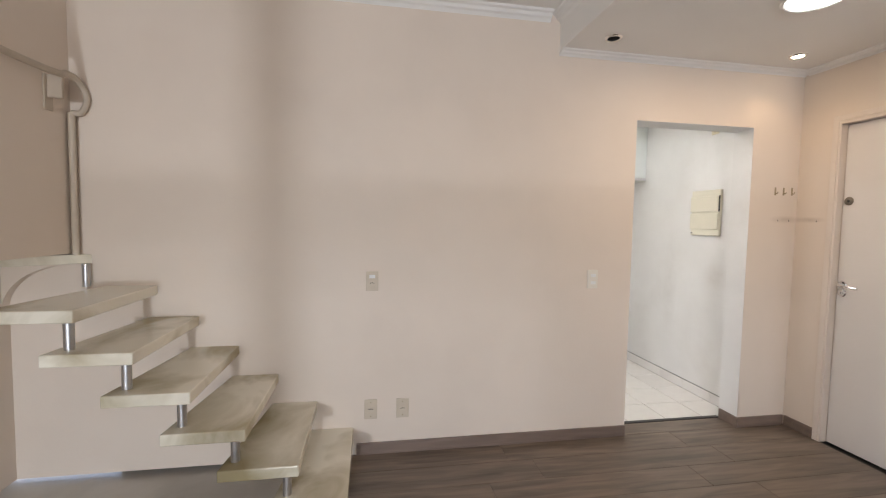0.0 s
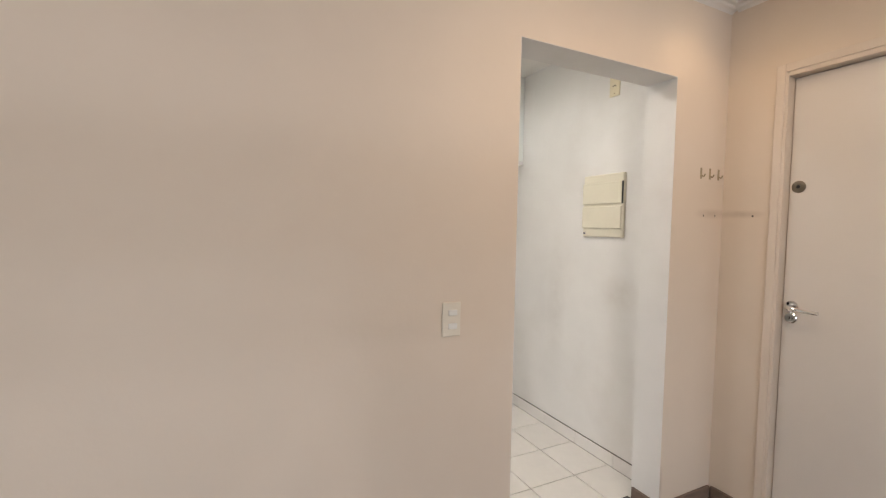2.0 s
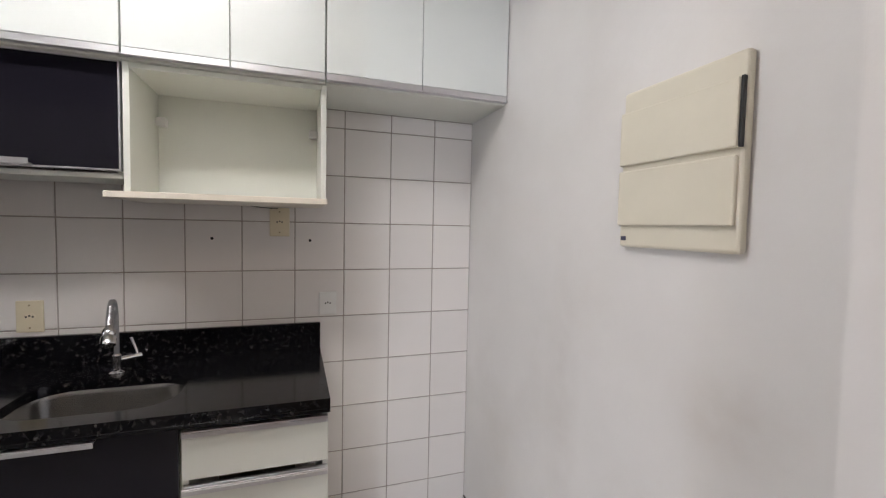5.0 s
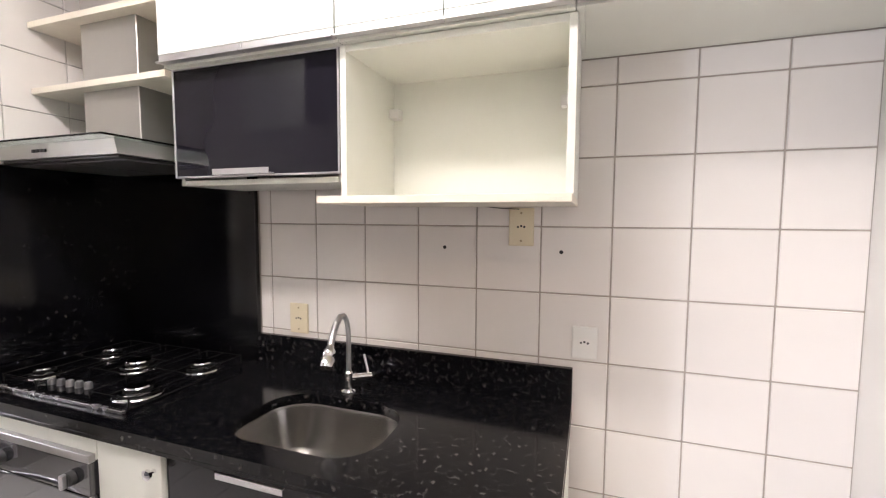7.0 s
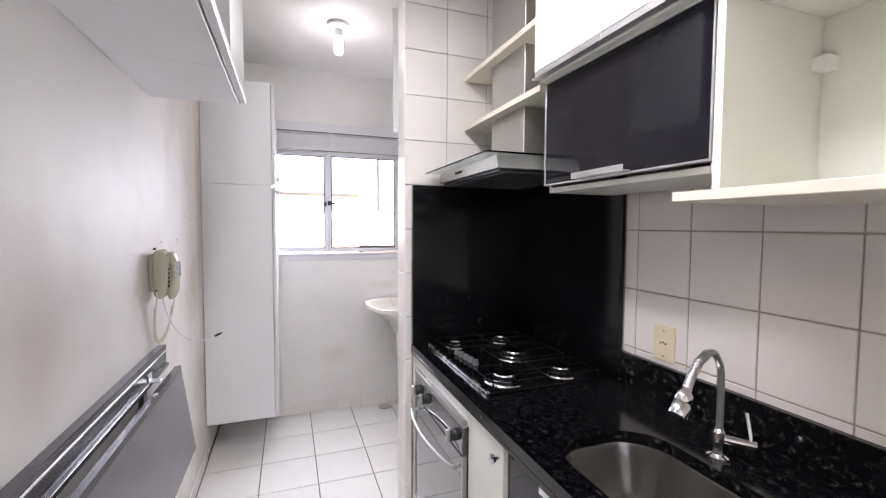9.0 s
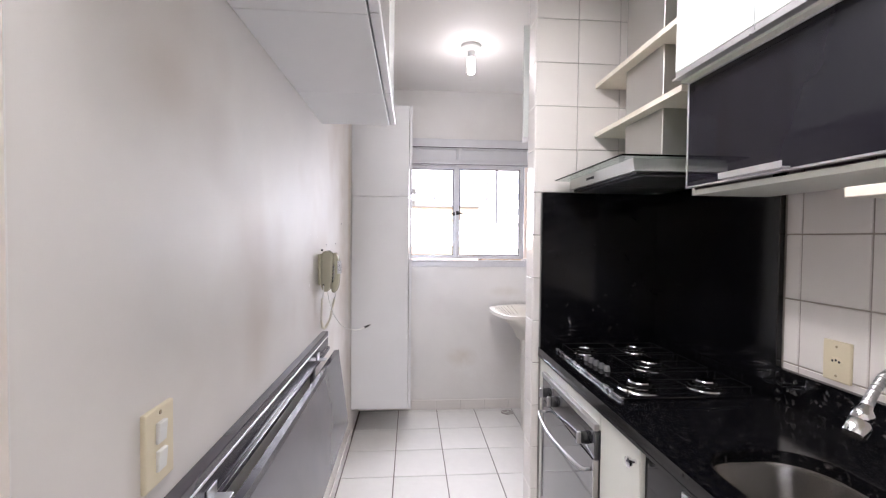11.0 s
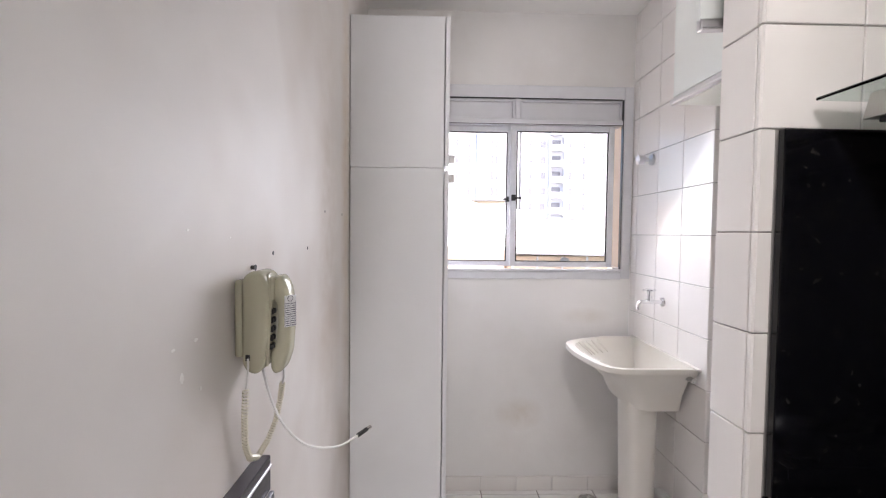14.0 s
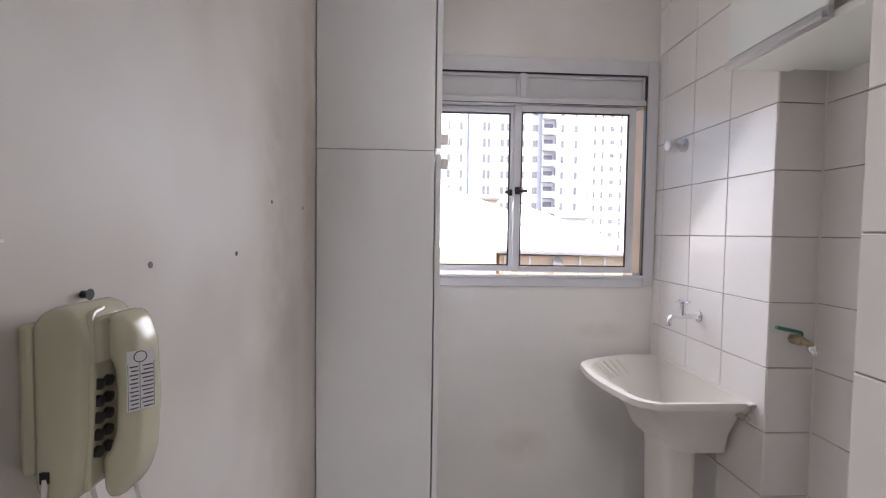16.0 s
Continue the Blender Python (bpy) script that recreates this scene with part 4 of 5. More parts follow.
part("panel", box(-2.2965, -1.742, DF - 0.012, DF + 0.006, 0.10, 0.205, 0.001, 1), MELAMINE, ovenbox)
part("side", box(-1.760, -1.742, DF + 0.0065, 1.68, 0.10, APRON - 0.004), MELAMINE, ovenbox)
oven = thing("oven", (-2.02, 1.40, 0.2), "stainless built-in oven with a mirrored glass door", "oven")
part("body", box(-2.285, -1.765, DF + 0.010, 1.64, 0.215, 0.757), BLACK, oven)
part("control_panel", box(-2.292, -1.746, DF - 0.028, DF + 0.009, 0.664, 0.758, 0.003, 2), OVEN_GLASS, oven)
part("frame", boxes([(-2.294, -1.745, DF - 0.030, DF - 0.0125, 0.7585, 0.781), (-2.294, -2.285, DF - 0.030, DF - 0.0125, 0.21, 0.663), (-1.754, -1.745, DF - 0.030, DF - 0.0125, 0.21, 0.663), (-2.284, -1.755, DF - 0.030, DF - 0.0125, 0.21, 0.222)], 0.001, 1), BRUSHED, oven)
od = part("oven_door", box(-2.2845, -1.7545, DF - 0.026, DF - 0.012, 0.2225, 0.658, 0.002, 1), OVEN_GLASS, oven)
part("handle", sweep([(-2.255, DF - 0.026, 0.615), (-2.235, DF - 0.060, 0.618), (-2.02, DF - 0.085, 0.622), (-1.805, DF - 0.060, 0.618), (-1.785, DF - 0.026, 0.615)], 0.006, 12), STEEL_TUBE, od, smooth=True)
for kx in (-2.232, -2.130, -1.815):
    part("knob", lathe((kx, DF - 0.029, 0.708), [(0.021, 0), (0.020, 0.014), (0.016, 0.018)], (0, -1, 0)), BLACK, oven, smooth=True)
    part("knob_grip", box(kx - 0.007, kx + 0.007, DF - 0.060, DF - 0.046, 0.688, 0.728, 0.003, 2), STEEL_TUBE, oven)
plinth = single("plinth", box(-2.38, -0.55, 1.24, 1.255, -0.005, 0.10), MELAMINE, "white recessed kitchen plinth board", "plinth")

# ---- wall units ----
UB, UF = 1.872, 1.364
XS = ((-1.735, -1.422, -1.124), (-1.122, -0.830, -0.538), (-0.536, -0.197, 0.147))
for i, (x0, xm, x1) in enumerate(XS):
    u = thing("wall_cabinet", ((x0 + x1) / 2, 1.54, UB), "white wall cabinet with two lacquered doors", "wall cabinet", "row of white wall cabinets")
    panels([(x0, x0 + 0.016, UF + 0.020, SINK - 0.002, UB, KCEIL - 0.002), (x1 - 0.016, x1, UF + 0.020, SINK - 0.002, UB, KCEIL - 0.002), (x0 + 0.0165, x1 - 0.0165, UF + 0.020, SINK - 0.002, UB, UB + 0.016), (x0 + 0.0165, x1 - 0.0165, UF + 0.020, SINK - 0.002, KCEIL - 0.018, KCEIL - 0.002), (x0 + 0.0165, x1 - 0.0165, SINK - 0.012, SINK - 0.003, UB + 0.0165, KCEIL - 0.0185)], MELAMINE, u)
    for a, b in ((x0 + 0.0015, xm - 0.0015), (xm + 0.0015, x1 - 0.0015)):
        d = part("door", box(a, b, UF, UF + 0.018, UB + 0.030, KCEIL - 0.006, 0.0012, 1), LACQUER, u)
        part("pull", boxes([(a, b, UF + 0.002, UF + 0.018, UB + 0.006, UB + 0.0295), (a, b, UF - 0.010, UF + 0.0015, UB + 0.004, UB + 0.009)], 0.0008, 1), ALU, d)

BB, BF = 1.518, 1.408
flap = thing("flap_cabinet", (-1.44, 1.56, BB), "wall cabinet with a glossy black glass flap door", "wall cabinet")
panels([(-1.735, -1.719, BF + 0.021, SINK - 0.024, BB, UB - 0.001), (-1.156, -1.140, BF + 0.021, SINK - 0.002, BB, UB - 0.001), (-1.7185, -1.1565, BF + 0.021, SINK - 0.024, BB, BB + 0.016), (-1.7185, -1.1565, BF + 0.021, SINK - 0.024, UB - 0.016, UB - 0.001)], MELAMINE, flap)
fd = part("flap_door", box(-1.730, -1.145, BF + 0.003, BF + 0.020, 1.546, 1.868), BLACK_GLASS, flap)
part("door_frame", boxes([(-1.736, -1.7305, BF, BF + 0.020, 1.540, 1.874), (-1.1445, -1.139, BF, BF + 0.020, 1.540, 1.874), (-1.7305, -1.1445, BF, BF + 0.020, 1.540, 1.5455), (-1.7305, -1.1445, BF, BF + 0.020, 1.8685, 1.874)], 0.0008, 1), ALU, fd)
part("pull", boxes([(-1.560, -1.355, BF - 0.022, BF - 0.0005, 1.545, 1.549), (-1.560, -1.355, BF - 0.024, BF - 0.0215, 1.545, 1.562)], 0.0006, 1), ALU, fd)

NF = 1.400
niche = thing("open_cabinet", (-0.83, 1.52, 1.456), "open white wall box with a thick front shelf", "wall cabinet")
part("side", box(-1.130, -1.112, NF, SINK - 0.003, 1.476, UB - 0.002, 0.001, 1), MELAMINE, niche)
part("side", box(-0.550, -0.532, NF, SINK - 0.003, 1.476, UB - 0.002, 0.001, 1), MELAMINE, niche)
part("top", box(-1.1115, -0.5505, NF, SINK - 0.003, UB - 0.020, UB - 0.002, 0.001, 1), MELAMINE, niche)
part("bottom_shelf", box(-1.160, -0.532, 1.330, SINK - 0.003, 1.456, 1.4755, 0.0015, 1), EDGE, niche)
part("back", box(-1.1115, -0.5505, SINK - 0.022, SINK - 0.016, 1.476, UB - 0.0205), MELAMINE, niche)
for x0, x1 in ((-1.1115, -1.080), (-0.5825, -0.5505)):
    part("bracket", box(x0, x1, SINK - 0.060, SINK - 0.0225, 1.735, 1.765, 0.003, 2), WHITE_PLASTIC, niche)
part("badge", box(-0.580, -0.552, 1.3288, 1.3305, 1.461, 1.467), PLATE, niche)
wire = single("loose_wire", sweep([(-0.84, SINK - 0.006, 1.462), (-0.76, SINK - 0.012, 1.452), (-0.70, SINK - 0.010, 1.449)], 0.0015, 6), BLACK, "thin dark wire under the open cabinet", "wire")

# ---- cooker hood with its shelves ----
hood = thing("cooker_hood", (-2.05, 1.5, 1.60), "stainless chimney hood with a glass canopy", "cooker hood")
part("body", prism([(-2.330, 1.598), (-1.760, 1.598), (-1.772, 1.641), (-2.318, 1.641)], "y", 1.252, SINK - 0.004), STEEL_PANEL, hood)
part("glass_canopy", box(-2.368, -1.738, 1.196, SINK - 0.004, 1.6415, 1.6475, 0.002, 1), HOOD_GLASS, hood, "greenish glass canopy")
part("filter_frame", box(-2.315, -1.775, 1.265, SINK - 0.03, 1.589, 1.5975, 0.002, 1), BLACK, hood)
for k in range(2):
    part("filter", box(-2.32 + 0.275 * k, -2.055 + 0.275 * k, 1.29, 1.62, 1.584, 1.5885, 0.001, 1), FILTER, hood)
for k in range(4):
    part("button", box(-2.135 + 0.018 * k, -2.122 + 0.018 * k, 1.248, 1.2515, 1.615, 1.625, 0.001, 1), BLACK, hood)
part("chimney", box(-2.185, -1.915, 1.435, SINK - 0.004, 1.648, KCEIL - 0.002, 0.002, 1), STEEL_PANEL, hood)


def notched_shelf(z):
    pts = [(-2.382, 1.388), (-1.737, 1.388), (-1.737, SINK - 0.004), (-1.913, SINK - 0.004), (-1.913, 1.433), (-2.187, 1.433), (-2.187, SINK - 0.004), (-2.382, SINK - 0.004)]
    s = thing("hood_shelf", (-2.06, 1.55, z), "cream shelf board fitted round the hood chimney", "shelf", "shelves beside the hood")
    part("board", prism(pts, "z", z, z + 0.020), EDGE, s)
    return s


notched_shelf(1.850)
notched_shelf(2.077)

# ---- phone-side wall: cabinet, folded table, telephone ----
for x0, x1 in ((-2.385, -1.963), (-1.961, -1.42), (-1.418, -0.90)):
    u = thing("wall_cabinet", ((x0 + x1) / 2, 0.3, 1.88), "white wall cabinet seen from below", "wall cabinet", "wall cabinets above the table")
    part("carcass", box(x0, x1, BACK + 0.001, 0.434, 1.880, KCEIL - 0.002, 0.001, 1), COOL_WHITE, u)
    d = part("door", box(x0 + 0.001, x1 - 0.001, 0.4365, 0.4545, 1.908, KCEIL - 0.006, 0.001, 1), BLACK_GLASS if x0 == -1.961 else LACQUER, u, "glossy dark glass door" if x0 == -1.961 else "")
    part("pull", box(x0 + 0.001, x1 - 0.001, 0.438, 0.462, 1.884, 1.9075, 0.001, 1), ALU, d)

table = thing("folding_table", (-1.6, 0.17, 0.4), "dark grey gloss drop-leaf table folded against the wall", "folding table")
part("wall_rail", box(-2.398, -0.93, BACK + 0.0005, 0.163, 0.878, 0.948, 0.002, 2), GREY_EDGE, table)
leaf = prism([(0.196, 0.858), (0.213, 0.862), (0.258, 0.530), (0.240, 0.527)], "x", -2.385, -1.02)
part("leaf", leaf, GREY_BOARD, table, "glossy grey hanging leaf")
# pale strip painting in the bright highlight along the rail's front edge
part("highlight_strip", box(-2.398, -0.93, 0.1632, 0.1650, 0.924, 0.930, 0.0006, 1), ALU, table)
part("lower_edge", box(-2.392, -0.94, 0.1633, 0.1720, 0.866, 0.880, 0.001, 1), GREY_EDGE, table)
part("leaf_edge", prism([(0.1940, 0.8445), (0.2155, 0.8475), (0.2135, 0.866), (0.192, 0.862)], "x", -2.3852, -1.0198), GREY_EDGE, table)
for hx in (-2.18, -1.25):
    part("hinge", boxes([(hx - 0.020, hx + 0.020, 0.1635, 0.198, 0.8765, 0.881), (hx - 0.020, hx + 0.020, 0.1635, 0.1665, 0.881, 0.905)], 0.001, 1), STEEL_TUBE, table)
for hx in (-2.18, -1.25):
    part("bracket", box(hx - 0.020, hx + 0.020, BACK + 0.0005, 0.150, 0.55, 0.86, 0.002, 1), GREY_EDGE, table)

phone = thing("wall_telephone", (-2.32, BACK, 1.15), "cream wall telephone with handset and black keys", "telephone")
part("wall_plate", box(-2.372, -2.306, BACK + 0.0005, 0.149, 1.165, 1.300, 0.005, 2), PHONE, phone)
sec = [(0.149, 1.155), (0.149, 1.300), (0.158, 1.312), (0.172, 1.317), (0.187, 1.309), (0.195, 1.288), (0.193, 1.200), (0.186, 1.150), (0.174, 1.136), (0.158, 1.140)]
bmb = prism(sec, "x", -2.374, -2.303)
bmesh.ops.bevel(bmb, geom=list(bmb.edges), offset=0.012, segments=4, affect='EDGES', profile=0.5, clamp_overlap=True)
part("base", bmb, PHONE, phone, smooth=True)
hs = [(0.190, 1.300), (0.201, 1.309), (0.213, 1.302), (0.2215, 1.276), (0.2240, 1.215), (0.2205, 1.166), (0.211, 1.138), (0.199, 1.127), (0.188, 1.135), (0.187, 1.170), (0.199, 1.190), (0.201, 1.225), (0.199, 1.256), (0.188, 1.270)]
bmh = prism(hs, "x", -2.369, -2.328)
bmesh.ops.bevel(bmh, geom=list(bmh.edges), offset=0.009, segments=4, affect='EDGES', profile=0.5)
hset = part("handset", bmh, PHONE, phone, smooth=True)
part("earpiece_rest", box(-2.366, -2.316, 0.186, 0.1985, 1.262, 1.304, 0.005, 3), PHONE, phone, smooth=True)
part("cradle_rim", sweep([(-2.312, 0.189, 1.150), (-2.312, 0.1945, 1.24), (-2.313, 0.1935, 1.285), (-2.319, 0.189, 1.305), (-2.335, 0.187, 1.310)], 0.0028, 8), PHONE, phone, smooth=True)
LM = Matrix.Translation((-2.3318, 0.2218, 1.243)) @ pose(0, 0, 0, 0, 0, -42)
part("label_sheet", turned(box(-0.0125, 0.0095, -0.0004, 0.0012, -0.028, 0.028), LM), PAPER, hset, "white printed paper label")
for k in range(11):
    zb = -0.026 + 0.0039 * k
    part("print_bar", turned(boxes([(-0.0112, -0.0035 + 0.001 * (k % 3), 0.0010, 0.0016, zb, zb + 0.0011), (0.0008, 0.0075 - 0.001 * (k % 2), 0.0010, 0.0016, zb, zb + 0.0011)]), LM), INK, hset)
part("print_frame", turned(boxes([(-0.0120, -0.0117, 0.0010, 0.0016, -0.027, 0.0165), (-0.0006, -0.0003, 0.0010, 0.0016, -0.027, 0.0165), (0.0087, 0.0090, 0.0010, 0.0016, -0.027, 0.0165)]), LM), INK, hset)
part("emblem", turned(lathe((-0.001, 0.0011, 0.0225), [(0.0055, 0), (0.0055, 0.0006), (0.0047, 0.0006), (0.0047, 0.0)], (0, 1, 0), 16), LM), INK, hset)
for r in range(5):
    for c in range(2):
        part("key", lathe((-2.3185 - 0.0115 * c, 0.1925 + 0.0004 * r, 1.182 + 0.0155 * r), [(0.0054, 0), (0.0050, 0.004), (0.003, 0.005)], (0, 1, 0), 14), BLACK, phone, smooth=True)
part("hanger", lathe((-2.380, BACK, 1.316), [(0.004, 0), (0.004, 0.005), (0.006, 0.008)], (0, 1, 0), 14), BLACK, phone, smooth=True)
part("jack", box(-2.3035, -2.301, 0.157, 0.164, 1.162, 1.172), BLACK, phone)
turns, cord = 72, []
base_path = [Vector(p) for p in ((-2.303, 0.156, 1.112), (-2.306, 0.153, 1.06), (-2.312, 0.151, 1.01), (-2.328, 0.152, 0.978), (-2.352, 0.156, 0.968), (-2.380, 0.164, 0.984), (-2.392, 0.176, 1.02), (-2.388, 0.186, 1.065), (-2.376, 0.194, 1.098))]
steps = turns * 7
for k in range(steps + 1):
    t = k / steps * (len(base_path) - 1)
    i = min(int(t), len(base_path) - 2)
    q = base_path[i].lerp(base_path[i + 1], t - i)
    d = (base_path[i + 1] - base_path[i]).normalized()
    sdv = d.cross(Vector((0, 1, 0))).normalized()
    a = 2 * math.pi * k / 7
    cord.append(q + 0.0048 * (math.cos(a) * sdv + math.sin(a) * Vector((0, 1, 0))))
part("coiled_cord", sweep(cord, 0.0015, 5, 1), PANEL_PLASTIC, phone, smooth=True)
part("cord_end", sweep([(-2.302, 0.161, 1.166), (-2.299, 0.162, 1.145), (-2.303, 0.157, 1.110)], 0.0022, 6), WHITE_PLASTIC, phone, smooth=True)
part("cord_end", sweep([(-2.376, 0.194, 1.098), (-2.358, 0.203, 1.118), (-2.348, 0.205, 1.142)], 0.0022, 6), WHITE_PLASTIC, phone, smooth=True)
aer = thing("aerial_cable", (-2.33, 0.16, 1.14), "white cable with a black plug hanging from the telephone", "cable")
part("lead", sweep([(-2.340, 0.170, 1.142), (-2.352, 0.180, 1.08), (-2.372, 0.200, 1.015), (-2.400, 0.235, 0.965), (-2.440, 0.282, 0.942), (-2.480, 0.318, 0.946)], 0.0024, 8), WHITE_PLASTIC, aer, smooth=True)
part("plug", tube((-2.480, 0.318, 0.946), (-2.500, 0.335, 0.951), 0.0045), BLACK, aer, smooth=True)
part("plug_pin", tube((-2.500, 0.335, 0.951), (-2.508, 0.342, 0.953), 0.0038), STEEL, aer, smooth=True)

# ---- tall cabinet by the laundry window ----
tall = thing("tall_cabinet", (-3.58, 0.33, 0.209), "tall white wall-hung utility cabinet in two stacked parts", "tall cabinet")
part("lower_body", box(WINDOW + 0.003, -3.334, BACK + 0.004, 0.520, 0.209, 1.650, 0.001, 1), COOL_WHITE, tall)
part("upper_body", box(WINDOW + 0.003, -3.334, BACK + 0.004, 0.520, 1.652, 2.262, 0.001, 1), COOL_WHITE, tall)
for z0, z1 in ((0.209, 1.640), (1.660, 2.262)):
    d = part("door", box(WINDOW + 0.005, -3.334, 0.524, 0.542, z0, z1, 0.001, 1), COOL_WHITE, tall)
    zz = z1 - 0.03 if z0 < 1 else z0 + 0.03
    part("handle", boxes([(-3.352, -3.337, 0.5425, 0.566, zz - 0.018, zz + 0.018)], 0.005, 2), WHITE_PLASTIC, d)

# ---- laundry tank and taps ----
tank = thing("laundry_tank", (-3.45, 1.33, 0), "cream plastic laundry tank on a pedestal", "laundry sink")
TX0, TX1, TYB = -3.765, -3.215, 1.532


def rim_outline(grow, back):
    pts = []
    for k in range(21):
        t = k / 20
        x = TX0 - grow * 0.3 + (TX1 - TX0 + grow * 0.6) * t
        bow = 0.330 + 0.080 * math.sin(math.pi * (0.12 + 0.80 * t)) + grow
        if t < 0.26:
            bow -= 3.0 * (0.26 - t) ** 2
        if t > 0.94:
            bow -= (t - 0.94) * 0.8
        pts.append((x, TYB - bow))
    return pts + [(TX1 + grow * 0.3, back), (TX0 - grow * 0.3, back)]


bm = bmesh.new()
levels = []
mx, my = -3.47, 1.36
for g, z, shrink in ((0.0, 0.856, 1.0), (0.0, 0.836, 1.0), (-0.012, 0.829, 1.0), (-0.02, 0.795, 0.88), (-0.02, 0.72, 0.72), (-0.02, 0.65, 0.66)):
    ring = []
    for px, py in rim_outline(g, TYB if shrink == 1.0 else TYB - 0.01):
        ring.append(bm.verts.new((mx + (px - mx) * shrink, min(my + (py - my) * shrink + (1 - shrink) * 0.30, TYB - (0 if shrink > 0.9 else 0.016)), z)))
    levels.append(ring)
inner = []
for g, z, shrink in ((0.0, 0.856, 0.95), (0.0, 0.848, 0.92), (0.0, 0.752, 0.71), (0.0, 0.676, 0.60)):
    ring = []
    for px, py in rim_outline(g, TYB):
        ring.append(bm.verts.new((mx + (px - mx) * shrink, min(my + (py - my) * shrink + (1 - shrink) * 0.30, TYB - (0.014 if shrink > 0.9 else 0.034)), z)))
    inner.append(ring)
n = len(levels[0])
for a, b in zip(levels, levels[1:]):
    for k in range(n):
        bm.faces.new((a[k], a[(k + 1) % n], b[(k + 1) % n], b[k]))
for a, b in [(levels[0], inner[0])] + list(zip(inner, inner[1:])):
    for k in range(n):
        bm.faces.new((b[k], b[(k + 1) % n], a[(k + 1) % n], a[k]))
bm.faces.new(list(reversed(levels[-1])))
bm.faces.new(inner[-1])
bmesh.ops.recalc_face_normals(bm, faces=bm.faces)
basin_part = part("basin", bm, TANK, tank, smooth=True)
part("back_ledge", box(TX0, TX1 + 0.02, TYB - 0.016, TYB + 0.003, 0.852, 0.862, 0.003, 2), TANK, tank)
wash = bmesh.new()
rim = rim_outline(0.0, TYB)
for k in range(26):
    t = 1.0 + 15.0 * k / 25
    i = int(t)
    px, py = (rim[i][j] + (rim[i + 1][j] - rim[i][j]) * (t - i) for j in (0, 1))
    ends = []
    for shrink, z in ((0.925, 0.8515), (0.80, 0.796)):
        ends.append((mx + (px - mx) * shrink, my + (py - my) * shrink + (1 - shrink) * 0.30, z))
    add_tube(wash, ends[0], ends[1], 0.0055, 0.0055, 8)
part("washboard", wash, TANK, tank, "ribbed scrubbing slope", smooth=True)
bmp = bmesh.new()
prev = None
for z, w, d0, d1 in ((0.0, 0.085, 1.345, 1.445), (0.30, 0.085, 1.340, 1.450), (0.60, 0.085, 1.330, 1.455), (0.66, 0.085, 1.328, 1.456), (0.70, 0.085, 1.328, 1.456)):
    ring = [bmp.verts.new((*p, z)) for p in rounded(-3.42 - w, -3.42 + w, d0, d1, 0.04, 4)]
    if prev:
        for k in range(len(ring)):
            bmp.faces.new((prev[k], prev[(k + 1) % len(ring)], ring[(k + 1) % len(ring)], ring[k]))
    else:
        bmp.faces.new(list(reversed(ring)))
    prev = ring
bmp.faces.new(prev)
bmesh.ops.recalc_face_normals(bmp, faces=bmp.faces)
part("pedestal", bmp, TANK, tank, smooth=True)
part("fixing_bolt", tube((-3.245, 1.505, 0.815), (-3.195, 1.505, 0.815), 0.011), STEEL, tank, smooth=True)
part("waste_pipe", sweep([(-3.40, 1.49, 0.25), (-3.33, 1.50, 0.25), (-3.30, 1.52, 0.25)], 0.02, 12), WHITE_PLASTIC, tank, smooth=True)

t1 = thing("laundry_tap", (-3.492, 1.535, 1.08), "chrome bib tap above the laundry tank", "tap")
part("flange", lathe((-3.492, 1.5365, 1.080), [(0.022, 0), (0.020, 0.006), (0.011, 0.010)], (0, -1, 0)), CHROME, t1, smooth=True)
part("spout", sweep([(-3.492, 1.53, 1.080), (-3.492, 1.47, 1.080), (-3.492, 1.432, 1.078), (-3.492, 1.420, 1.062), (-3.492, 1.420, 1.045)], 0.010, 12), CHROME, t1, smooth=True)
part("valve", tube((-3.492, 1.472, 1.085), (-3.492, 1.472, 1.130), 0.010), CHROME, t1, smooth=True)
part("cross_handle", boxes([(-3.522, -3.462, 1.467, 1.477, 1.130, 1.139), (-3.497, -3.487, 1.442, 1.502, 1.130, 1.139)], 0.003, 2), CHROME, t1)
t2 = thing("machine_tap", (-3.165, 1.628, 1.07), "brass ball tap with a green lever", "tap")
part("body", sweep([(-3.166, 1.608, 1.078), (-3.135, 1.608, 1.080), (-3.116, 1.614, 1.076), (-3.106, 1.620, 1.066)], 0.009, 12), BRASS, t2, smooth=True)
part("ball_housing", lathe((-3.150, 1.608, 1.079), [(0.010, 0), (0.0145, 0.004), (0.016, 0.012), (0.0145, 0.020), (0.010, 0.025)], (1, 0, 0), 18), BRASS, t2, smooth=True)
part("stem", tube((-3.136, 1.608, 1.088), (-3.136, 1.608, 1.104), 0.005), BRASS, t2, smooth=True)
part("nozzle", lathe((-3.108, 1.619, 1.068), [(0.011, 0), (0.0125, 0.004), (0.0125, 0.012), (0.009, 0.018), (0.009, 0.026)], (0.4, 0.2, -1), 16), CHROME, t2, smooth=True)
part("nut", lathe((-3.1665, 1.612, 1.078), [(0.016, 0), (0.016, 0.014), (0.012, 0.018)], (1, 0, 0), 6), BRASS, t2)
part("lever", sweep([(-3.135, 1.610, 1.092), (-3.135, 1.610, 1.102), (-3.135, 1.585, 1.108), (-3.137, 1.535, 1.118)], 0.0055, 8), GREEN, t2, smooth=True)
t3 = thing("stop_valve", (-3.622, 1.535, 1.75), "chrome stop valve with a white round knob", "valve")
part("flange", lathe((-3.622, 1.5365, 1.749), [(0.027, 0), (0.025, 0.010), (0.012, 0.014)], (0, -1, 0)), STEEL_TUBE, t3, smooth=True)
